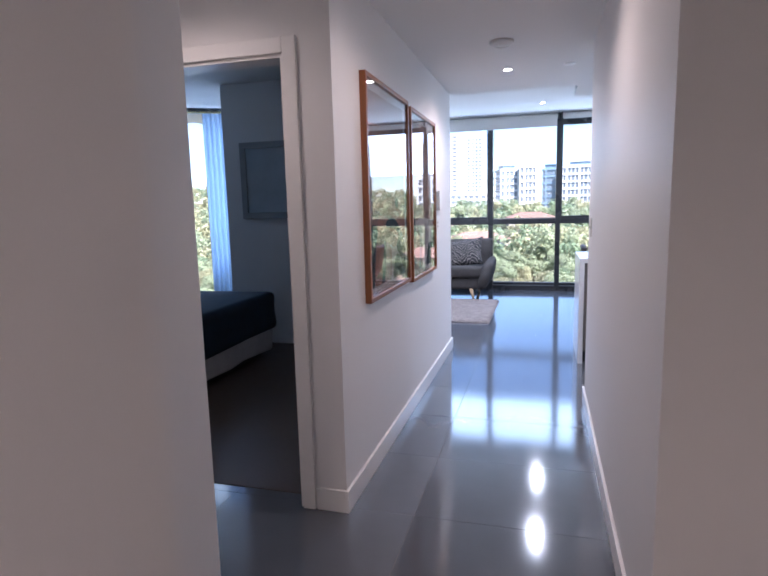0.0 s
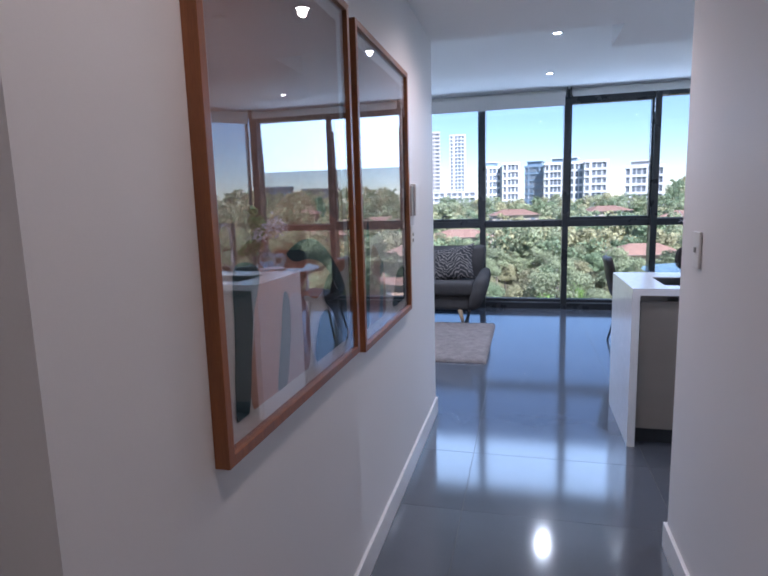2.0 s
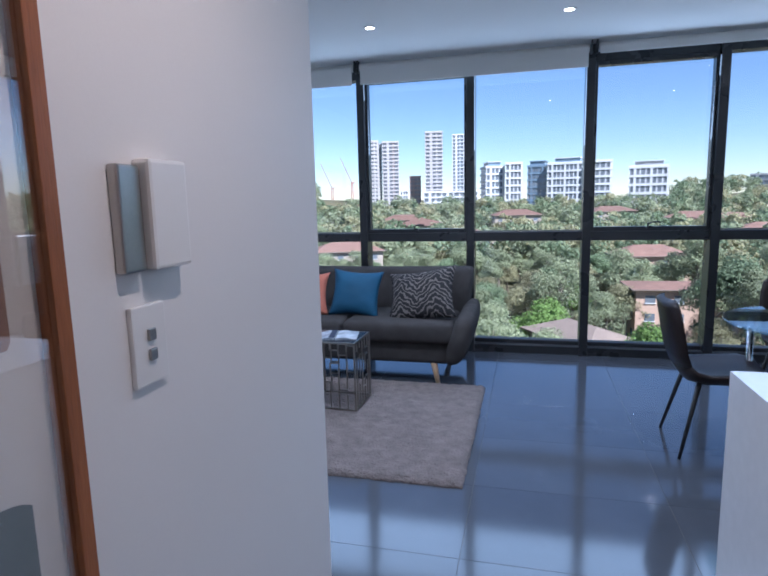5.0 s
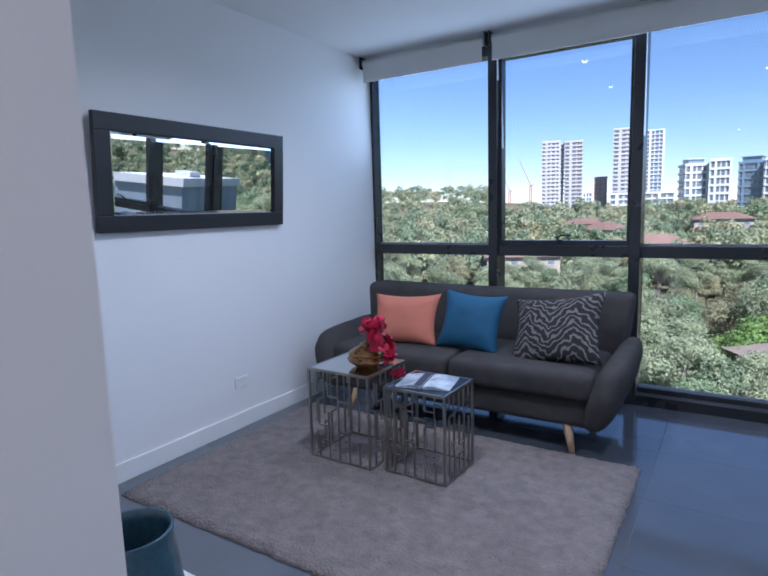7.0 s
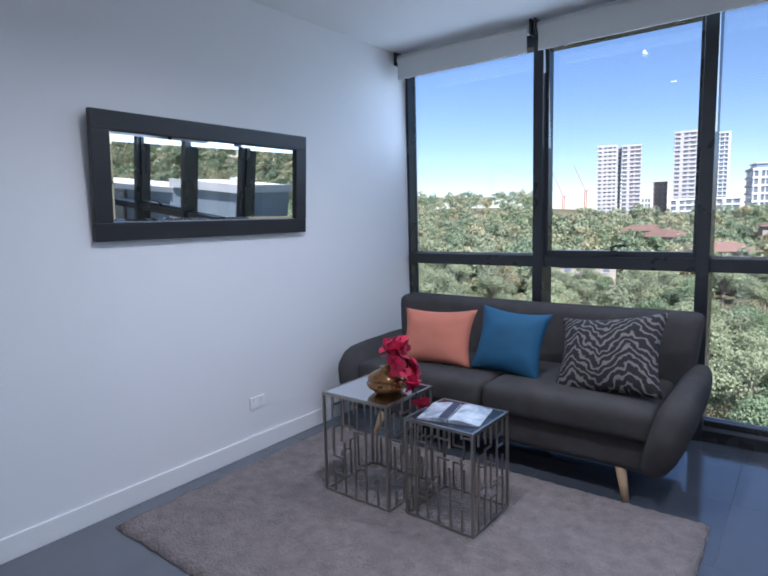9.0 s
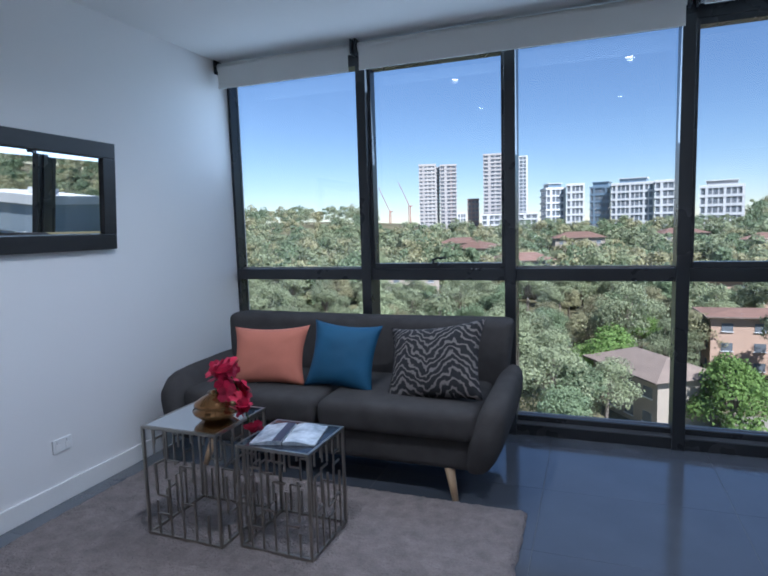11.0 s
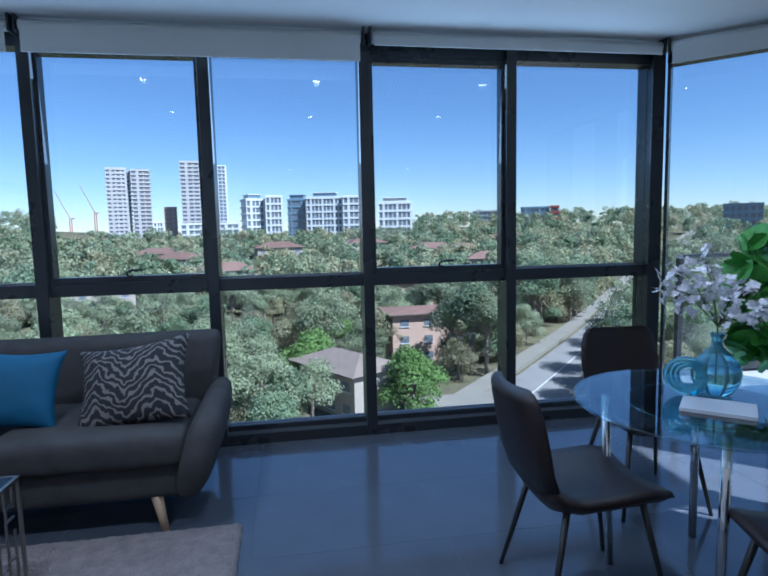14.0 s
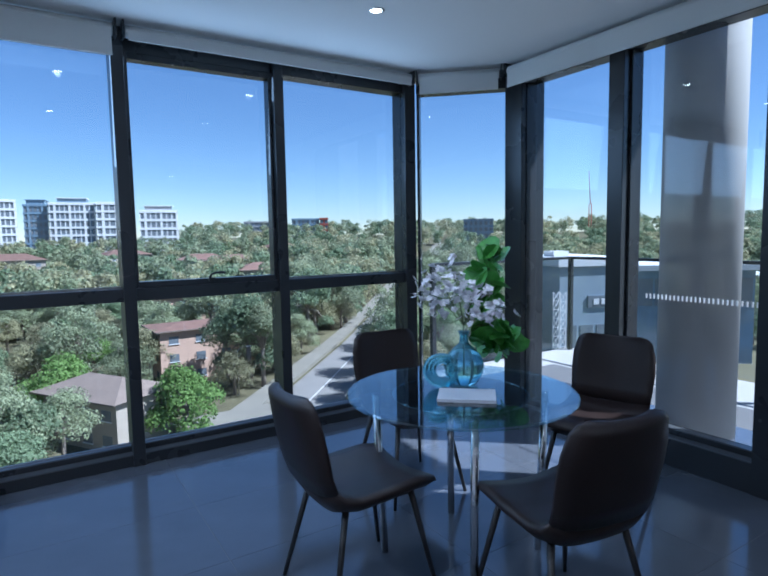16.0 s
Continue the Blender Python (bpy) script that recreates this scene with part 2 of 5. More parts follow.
structure("ceiling_low", boxes((-1.0, -0.02, -2.6, 4.79, CL, CL + 0.36), (-0.02, 4.2, -2.6, 5.30, CL, CL + 0.36), (-2.6, -1.0, -2.6, Y0, CL, CL + 0.36), (XL, -1.0, Y0, 4.79, CL, CL + 0.36)), M_CEIL, "lowered white plaster ceiling over the corridor", "ceiling")
structure("ceiling_bedroom", boxes((-5.4, XL - TH, Y0 + TH, YE - TH, CH - 0.1, CH), (-5.4, -3.36, YE - TH, 6.6, CH - 0.1, CH - 0.002)), M_CEIL, "white painted bedroom ceiling", "ceiling")

BB, BT = 0.105, 0.014
structure("baseboard", boxes((XL, XL + BT, Y0 - BT, YE + BT, 0, BB), (-1.265, XL, Y0 - BT, Y0, 0, BB), (XW + BT, XL + BT, YE, YE + BT, 0, BB),
    (XR - BT, XR, 1.0, YK + BT, 0, BB), (XR, 4.0, YK, YK + BT, 0, BB), (XW, XW + BT, YE, 8.5, 0, BB), (XL, XL + BT, 0.15, 0.754, 0, BB), (-0.785, -0.771, -2.5, 0.164, 0, BB), (-3.3, -1.25, 4.626, 4.64, 0, BB), bevel=0.003), M_TRIM, "white gloss painted skirting boards", "baseboard")

# bedroom door frame
door = thing("door_1", "white painted open bedroom doorway with architrave", "door frame", kind="structure")
part("jamb", boxes((-1.345, -1.325, Y0 - 0.004, Y0 + TH + 0.004, 0, 2.01), bevel=0.002), M_TRIM, door)
part("jamb", boxes((-2.125, -2.105, Y0 - 0.004, Y0 + TH + 0.004, 0, 2.01), bevel=0.002), M_TRIM, door)
part("head", boxes((-2.105, -1.345, Y0 - 0.004, Y0 + TH + 0.004, 1.99, 2.01), bevel=0.002), M_TRIM, door)
part("architrave", boxes((-1.330, -1.270, Y0 - 0.018, Y0, 0, 2.07), bevel=0.004), M_TRIM, door)
part("architrave", boxes((-2.180, -2.120, Y0 - 0.018, Y0, 0, 2.07), bevel=0.004), M_TRIM, door)
part("architrave", boxes((-2.120, -1.330, Y0 - 0.018, Y0, 2.005, 2.07), bevel=0.004), M_TRIM, door)
part("door_stop", boxes((-2.105, -2.093, Y0 + 0.05, Y0 + 0.085, 0, 1.99)), M_TRIM, door)
part("strike_plate", boxes((-2.106, -2.102, Y0 + 0.01, Y0 + 0.045, 0.98, 1.06), bevel=0.001), M_STEEL, door, "brushed steel strike plate")


# ---- glazing ----
def bay(name, p, q, transom=True, sash=False, sill=0.09, head=2.60, label="", depth=0.16):
    """One bay of glazing from p to q along the inner line of the frames; outside lies to the left of p to q."""
    p, q = Vector(p), Vector(q)
    w = (q - p).length
    ang = math.atan2(q.y - p.y, q.x - p.x)
    root = thing(name, label or "floor to ceiling glazing in black aluminium frame", "window", pose(p.x, p.y, 0, 0, 0, math.degrees(ang)), kind="structure")
    f, g = 0.022, 0.125
    part("bottom_rail", boxes((0.0, w, 0.0, depth, 0.0, sill - 0.02), (0.0, w, 0.06, depth, sill - 0.02, sill + 0.02), bevel=0.003), M_ALU, root)
    # paler strips carry the sky's sheen on the black sill in their colour
    part("ledge", boxes((0.0, w, -0.004, 0.058, sill - 0.019, sill - 0.011), (f, w - f, 0.064, 0.120, sill + 0.021, sill + 0.027)), M_LEDGE, root, "paler strip on the sill, sky sheen put into its colour")
    part("head_rail", boxes((0.0, w, 0.03, depth, head - 0.04, head + 0.15), bevel=0.003), M_ALU, root)
    for a in (0.0, w - f):
        part("side_frame", boxes((a, a + f, 0.05, depth, sill + 0.02, head - 0.04), bevel=0.003), M_ALU, root)
    if transom:
        part("transom", boxes((f, w - f, 0.02, depth, 1.045, 1.125), bevel=0.003), M_ALU, root)
        for name2, z0, z1 in (("lower_pane", sill + 0.02, 1.045), ("upper_pane", 1.125, head - 0.04)):
            pane = part(name2, boxes((f, w - f, g, g + 0.012, z0, z1)), M_GLASS, root, "clear glass pane")
            pane.visible_shadow = False
        for z in (1.125, sill + 0.02):
            part("gasket", boxes((f, w - f, 0.105, 0.12, z, z + 0.012)), M_STEEL, root)
    else:
        pane = part("pane", boxes((f, w - f, g, g + 0.012, sill + 0.02, head - 0.04)), M_GLASS, root, "clear glass pane")
        pane.visible_shadow = False
    if sash:
        s = 0.038
        part("sash", boxes((f, f + s, 0.03, 0.115, 1.125, head - 0.04), (w - f - s, w - f, 0.03, 0.115, 1.125, head - 0.04),
                           (f + s, w - f - s, 0.03, 0.115, 1.125, 1.125 + s), (f + s, w - f - s, 0.03, 0.115, head - 0.04 - s, head - 0.04), bevel=0.003), M_ALU, root)
        c = 0.5 * w
        hb = boxes((c - 0.02, c + 0.02, 0.0, 0.03, 1.145, 1.17), bevel=0.004)
        tube(hb, [(c - 0.012, 0.012, 1.165), (c - 0.012, -0.012, 1.19), (c + 0.02, -0.02, 1.203), (c + 0.075, -0.02, 1.203), (c + 0.082, -0.02, 1.196)], 0.008, 8)
        part("handle", hb, M_ALU, root, "black window handle")
    return root


MUL = [-3.26, -2.115, -1.09, -0.075, 0.94, 2.02]
for i in range(5):
    bay("window_%d" % (i + 1), (MUL[i], YF), (MUL[i + 1], YF), sash=i in (1, 3), label="fixed black framed window" if i not in (1, 3) else "black framed window with an awning sash")
for x in MUL[1:5]:
    structure("mullion", boxes((x - 0.036, x + 0.036, YF - 0.012, YF + 0.17, 0.002, 2.69), bevel=0.004), M_ALU, "black aluminium window mullion", "mullion")
structure("mullion", boxes((2.0, 2.10, YF - 0.012, YF + 0.17, 0.002, 2.69), bevel=0.004), M_ALU, "black aluminium corner mullion", "mullion")
CH0, CH1 = Vector((2.10, 8.53)), Vector((XE + 0.02, 8.02))
bay("window_6", CH0, CH1, transom=False, label="narrow angled corner window in black frame")
structure("corner_post", boxes((XE, XE + 0.25, 7.885, 8.06, 0.002, 2.69), bevel=0.006), M_ALU, "broad dark aluminium corner post", "post")
bay("window_7", (XE, 7.90), (XE, 7.12), transom=False, label="fixed pane beside the balcony door in black frame")
bay("window_8", (XE, 7.02), (XE, 6.20), transom=False, sill=0.19, label="glazed balcony door with a tall bottom rail")
bay("window_9", (XE, 6.10), (XE, 5.75), transom=False, label="fixed black framed pane beyond the balcony door")
for y in (7.07, 6.15):
    structure("mullion", boxes((XE - 0.012, XE + 0.17, y - 0.055, y + 0.055, 0.002, 2.69), bevel=0.004), M_ALU, "black aluminium window mullion", "mullion")

# ---- blinds ----
def roller_blind(p, q, bottom, label):
    p, q = Vector(p), Vector(q)
    w, ang = (q - p).length, math.degrees(math.atan2(q.y - p.y, q.x - p.x))
    root = thing("roller_blind", label, "blind", pose(p.x, p.y, 0, 0, 0, ang), group="roller blinds")
    bm = bmesh.new()
    tube(bm, [(0.02, 0.02, 2.645), (w - 0.02, 0.02, 2.645)], 0.036, 16)
    part("roll", bm, M_BLIND, root, smooth=True)
    bm = bmesh.new()
    box(bm, 0.03, w - 0.03, -0.016, -0.0145, bottom, 2.645)
    part("fabric", bm, M_BLIND, root)
    part("bottom_bar", boxes((0.03, w - 0.03, -0.021, -0.010, bottom - 0.012, bottom + 0.012), bevel=0.003), M_BLIND, root)
    for a in (0.0, w - 0.012):
        part("bracket", boxes((a, a + 0.012, -0.025, 0.06, 2.60, 2.70), bevel=0.003), M_ALU, root)
    return root


roller_blind((-3.25, 8.46), (-2.13, 8.46), 2.50, "white fabric roller blind rolled nearly up")
roller_blind((-2.11, 8.46), (-0.08, 8.46), 2.50, "wide white fabric roller blind rolled nearly up")
roller_blind((-0.05, 8.46), (2.03, 8.46), 2.60, "wide white fabric roller blind rolled fully up")
roller_blind((2.04, 8.44), (2.52, 7.99), 2.53, "short white roller blind over the angled corner window")
roller_blind((2.53, 7.96), (2.53, 5.80), 2.53, "long white roller blind over the balcony glazing")


# ---- fittings ----
def downlight(x, y, z):
    root = thing("downlight", "small round recessed ceiling downlight, lit", "ceiling light", pose(x, y, z), group="downlights")
    bm = bmesh.new()
    lathe(bm, [(0.047, 0.0), (0.047, -0.004), (0.034, -0.006), (0.032, -0.001)], 20)
    part("trim_ring", bm, M_PLASTIC, root, smooth=True)
    bm = bmesh.new()
    lathe(bm, [(0.0001, -0.0015), (0.031, -0.0015), (0.031, -0.0005)], 20)
    part("lens", bm, M_LAMPGLOW, root, "glowing warm white lens")
    return root


# fittings at (-1.72, 1.22) and (1.25, 3.95) are added to go with fill lamps
for x, y, z in ((-0.56, 3.97, CL), (-0.50, 1.90, CL), (-1.72, 1.22, CL), (1.25, 3.95, CL), (-0.32, 7.60, CH), (-0.32, 6.12, CH), (1.16, 7.60, CH), (1.14, 6.20, CH), (-1.73, 7.55, CH), (-1.75, 6.25, CH)):
    downlight(x, y, z)
bm = bmesh.new()
lathe(bm, [(0.075, 0.0), (0.075, -0.012), (0.06, -0.022), (0.0001, -0.024)], 28)
det = thing("smoke_detector", "round white smoke detector on the corridor ceiling", "smoke detector", pose(-0.55, 3.22, CL))
part("body", bm, M_PLASTIC, det, smooth=True)
bm = bmesh.new()
lathe(bm, [(0.05, -0.021), (0.046, -0.026), (0.042, -0.021)], 24)
part("vent_ring", bm, M_PLASTIC, det)
bm = bmesh.new()
lathe(bm, [(0.04, 0.0), (0.04, -0.008), (0.0001, -0.010)], 20)
solo("sprinkler", bm, M_PLASTIC, "small round white sprinkler cover on the ceiling", "sprinkler", m=pose(-0.12, 3.95, CL), smooth=True)


def wall_switch(m, w, h, rockers, name="light_switch", label="white plastic light switch plate on the wall", cat="switch"):
    root = thing(name, label, cat, m)
    part("plate", boxes((-w / 2, w / 2, 0, 0.009, -h / 2, h / 2), bevel=0.003), M_PLASTIC, root)
    for i in range(rockers):
        z = (i - (rockers - 1) / 2) * 0.03
        part("rocker", boxes((-0.008, 0.008, 0.009, 0.014, z - 0.009, z + 0.009), bevel=0.002), M_STEEL, root, "small grey rocker")
    return root


wall_switch(pose(XR, 3.26, 1.21, 0, 0, 90), 0.075, 0.12, 1)
wall_switch(pose(XL, 4.03, 1.215, 0, 0, -90), 0.075, 0.12, 2)
inter = thing("intercom", "white wall intercom with grey side panel", "intercom", pose(XL, 4.03, 1.40, 0, 0, -90))
part("body", boxes((-0.09, 0.0, 0, 0.03, -0.075, 0.085), bevel=0.006), M_PLASTIC, inter)
part("panel", boxes((0.004, 0.05, 0, 0.018, -0.075, 0.075), bevel=0.004), M_STEEL, inter, "grey control panel")
out = thing("power_outlet", "white double power outlet low on the wall", "outlet", pose(XW, 6.92, 0.31, 0, 0, -90))
part("plate", boxes((-0.058, 0.058, 0, 0.009, -0.037, 0.037), bevel=0.003), M_PLASTIC, out)
for a in (-0.03, 0.03):
    part("socket", boxes((a - 0.014, a + 0.014, 0.009, 0.011, -0.02, 0.008), bevel=0.001), M_TRIM, out)
    part("rocker", boxes((a - 0.006, a + 0.006, 0.009, 0.013, 0.014, 0.028), bevel=0.001), M_PLASTIC, out)

# ---- pictures in the corridor ----
M_OAK = material("stained_timber_frame", (0.28, 0.098, 0.032), 0.38, spread=0.35, scale=5, fine=60, stretch=(8, 8, 0.6), bump=0.0008)
M_MAT = material("off_white_paper", (0.74, 0.72, 0.69), 0.9, spread=0.02)
INK = {k: material("ink_" + k, c, 0.85, spread=0.16, scale=7, fine=60) for k, c in dict(salmon=(0.50, 0.24, 0.16), mauve=(0.42, 0.27, 0.27), teal=(0.014, 0.050, 0.056),
       ink=(0.012, 0.030, 0.036), black=(0.006, 0.011, 0.013), green=(0.055, 0.095, 0.075), blue=(0.13, 0.22, 0.30), blush=(0.34, 0.205, 0.155)).items()}


def blob(points, n=8):
    """A smooth closed outline through the points."""
    out, k = [], len(points)
    for i in range(k):
        p0, p1, p2, p3 = (Vector(points[(i + j) % k]) for j in (-1, 0, 1, 2))
        for j in range(n):
            t = j / n
            out.append(0.5 * ((2 * p1) + (p2 - p0) * t + (2 * p0 - 5 * p1 + 4 * p2 - p3) * t * t + (3 * p1 - p0 - 3 * p2 + p3) * t ** 3))
    return out


def picture(y0, y1, z0, z1, shapes):
    w, h, d, fw = y1 - y0, z1 - z0, 0.032, 0.022
    root = thing("framed_print", "timber framed abstract print in salmon, teal and black behind glass", "picture", pose(XL, y0, z0, 0, 0, 90), group="corridor pictures")
    # local: x along the wall, -y into the room
    for nm, b in (("frame_stile", (0, fw, -d, 0, 0, h)), ("frame_stile", (w - fw, w, -d, 0, 0, h)), ("frame_rail", (fw, w - fw, -d, 0, 0, fw)), ("frame_rail", (fw, w - fw, -d, 0, h - fw, h))):
        part(nm, boxes(b, bevel=0.0015), M_OAK, root)
    part("print", boxes((fw, w - fw, -0.008, -0.003, fw, h - fw)), M_MAT, root, "off-white paper print with a wide margin")
    mw = 0.062
    for i, (ink, pts) in enumerate(shapes):
        bm = bmesh.new()
        ring = blob([(mw + (w - 2 * mw) * a, mw + (h - 2 * mw) * b) for a, b in pts])
        ring = [(min(max(p.x, mw), w - mw), min(max(p.y, mw), h - mw)) for p in ring]
        bm.faces.new([bm.verts.new((a, -0.0085 - 0.0004 * i, b)) for a, b in ring])
        part("painted_shape", bm, INK[ink], root)
    g = part("glazing", boxes((fw, w - fw, -0.024, -0.022, fw, h - fw)), M_PICGLASS, root, "reflective picture glass")
    g.visible_shadow = False
    return root


picture(2.10, 2.968, 0.897, 2.0, [
    ("blush", [(-0.1, 1.1), (0.5, 1.1), (1.1, 1.1), (1.1, 0.7), (1.1, 0.34), (0.6, 0.33), (-0.1, 0.34), (-0.1, 0.7)]),
    ("salmon", [(0.19, 0.31), (0.30, 0.42), (0.50, 0.48), (0.72, 0.44), (1.0, 0.36), (1.0, 0.24), (0.80, 0.22), (0.66, 0.18), (0.50, 0.19), (0.38, 0.0), (0.12, 0.0), (0.15, 0.18)]),
    ("mauve", [(0.40, 0.20), (0.50, 0.21), (0.57, 0.14), (0.54, 0.0), (0.36, 0.0)]),
    ("teal", [(0.06, 0.32), (0.20, 0.30), (0.145, 0.19), (0.09, 0.0), (0.02, 0.0), (0.04, 0.2)]),
    ("ink", [(0.36, 0.23), (0.40, 0.21), (0.40, 0.13), (0.35, 0.0), (0.28, 0.0), (0.33, 0.15)]),
    ("teal", [(0.40, 0.325), (0.52, 0.35), (0.66, 0.345), (0.76, 0.315), (0.90, 0.245), (0.99, 0.165), (0.99, 0.05), (0.93, 0.14), (0.84, 0.21), (0.73, 0.27), (0.60, 0.295), (0.46, 0.30)]),
    ("black", [(0.79, 0.235), (0.72, 0.195), (0.74, 0.155), (0.81, 0.12), (0.87, 0.06), (0.98, -0.02), (0.99, 0.09), (0.85, 0.20)]),
    ("green", [(0.62, 0.0), (0.65, 0.10), (0.73, 0.135), (0.80, 0.11), (0.855, 0.055), (0.86, 0.0)]),
    ("blue", [(0.855, 0.065), (0.93, 0.02), (0.96, 0.0), (0.875, 0.0)]),
    ("teal", [(0.68, 0.455), (0.74, 0.465), (0.78, 0.43), (0.75, 0.405), (0.69, 0.425)]),
])
picture(3.035, 3.865, 0.875, 1.985, [
    ("blush", [(-0.1, 1.1), (0.5, 1.1), (1.1, 1.1), (1.1, 0.7), (1.1, 0.36), (0.5, 0.35), (-0.1, 0.36), (-0.1, 0.7)]),
    ("mauve", [(0.14, 0.0), (0.15, 0.20), (0.22, 0.30), (0.35, 0.25), (0.46, 0.17), (0.44, 0.0)]),
    ("teal", [(0.10, 0.37), (0.15, 0.38), (0.15, 0.25), (0.10, 0.0), (0.04, 0.0), (0.07, 0.2)]),
    ("blue", [(0.37, 0.22), (0.43, 0.22), (0.42, 0.12), (0.38, 0.0), (0.31, 0.0), (0.35, 0.12)]),
    ("teal", [(0.66, 0.0), (0.69, 0.07), (0.79, 0.15), (1.0, 0.15), (1.0, 0.0)]),
])

# ---- mirror ----
M_MIRROR = material("mirror_silver", (0.86, 0.88, 0.88), 0.015, metal=1.0, spread=0.0, rough_spread=0.005)
M_BLACKWOOD = material("black_stained_wood", (0.016, 0.015, 0.016), 0.42, spread=0.3, scale=4, fine=70, stretch=(1, 1, 6), bump=0.0006)
mir = thing("wall_mirror", "wide mirror in a broad black wooden frame", "mirror", pose(XW + 0.006, 6.01, 1.345, 3.9, 0, 90))
w, h, fw, d = 1.36, 0.605, 0.088, 0.032
part("frame_rail", boxes((0, w, -d, 0, 0, fw), bevel=0.004), M_BLACKWOOD, mir)
part("frame_rail", boxes((0, w, -d, 0, h - fw, h), bevel=0.004), M_BLACKWOOD, mir)
part("frame_stile", boxes((0, fw, -d - 0.001, 0, fw, h - fw), bevel=0.004), M_BLACKWOOD, mir)
part("frame_stile", boxes((w - fw, w, -d - 0.001, 0, fw, h - fw), bevel=0.004), M_BLACKWOOD, mir)
bm = bmesh.new()
a, b, bv = (fw - 0.005, fw - 0.005), (w - fw + 0.005, h - fw + 0.005), 0.022
o = [bm.verts.new((x, -0.012, z)) for x, z in ((a[0], a[1]), (b[0], a[1]), (b[0], b[1]), (a[0], b[1]))]
i4 = [bm.verts.new((x, -0.0145, z)) for x, z in ((a[0] + bv, a[1] + bv), (b[0] - bv, a[1] + bv), (b[0] - bv, b[1] - bv), (a[0] + bv, b[1] - bv))]
bm.faces.new(i4)
for j in range(4):
    bm.faces.new((o[j], o[(j + 1) % 4], i4[(j + 1) % 4], i4[j]))
part("mirror_glass", bm, M_MIRROR, mir, "bevelled mirror glass")

# ---- sofa ----
M_SOFA = material("charcoal_woven_fabric", (0.068, 0.064, 0.063), 1.0, spread=0.22, scale=9, fine=380, bump=0.004, spec=0.08)
M_LEGWOOD = material("pale_beech", (0.50, 0.34, 0.20), 0.45, spread=0.15, stretch=(10, 10, 1))


def pillow(w, h, t, n=22, pinch=0.13):
    """A stuffed cushion standing in x-z, its seam round the edge."""
    bm = bmesh.new()
    rows = {}
    for s in (1, -1):
        for i in range(n + 1):
            for j in range(n + 1):
                u, v = 2 * i / n - 1, 2 * j / n - 1
                edge = i in (0, n) or j in (0, n)
                if s == -1 and edge:
                    rows[s, i, j] = rows[1, i, j]
                    continue
                k = ((1 - abs(u) ** 2.6) * (1 - abs(v) ** 2.6)) ** 0.55
                wob = 0.10 * noise.noise(Vector((u * 2.1 + w * 9, v * 2.1, s * 3)))
                rad = abs(u) + abs(v)
                wob += 0.10 * math.sin(9 * math.atan2(v, u) + 5 * noise.noise(Vector((u, v, w * 7)))) * max(0.0, rad - 0.8)
                rows[s, i, j] = bm.verts.new((w / 2 * u * (1 - pinch * (1 - v * v)), s * t / 2 * k * (1 + wob), h / 2 * v * (1 - pinch * (1 - u * u)) + h / 2))
        for i in range(n):
            for j in range(n):
                q = [rows[s, i, j], rows[s, i + 1, j], rows[s, i + 1, j + 1], rows[s, i, j + 1]]
                bm.faces.new(q if s == -1 else q[::-1])
    return bm


def soft_block(x0, x1, y0, y1, z0, z1, r, seg=5, lean=0.0, crown=0.0):
    bm = boxes((x0, x1, y0, y1, z0, z1), bevel=r, segments=seg)
    cx, cy = (x0 + x1) / 2, (y0 + y1) / 2
    for v in bm.verts:
        f = (v.co.z - z0) / (z1 - z0)
        v.co.y += lean * f
        if crown and v.co.z > z1 - r:
            v.co.z += crown * (1 - ((v.co.x - cx) / (x1 - cx)) ** 2) * (1 - ((v.co.y - cy) / (y1 - cy)) ** 2)
    return bm


def loft(sections, closed=True):
    bm = bmesh.new()
    rings = [[bm.verts.new(p) for p in s] for s in sections]
    for a, b in zip(rings, rings[1:]):
        for j in range(len(a)):
            bm.faces.new((a[j], a[(j + 1) % len(a)], b[(j + 1) % len(a)], b[j]))
    if closed:
        bm.faces.new(rings[0][::-1])
        bm.faces.new(rings[-1])
    return bm


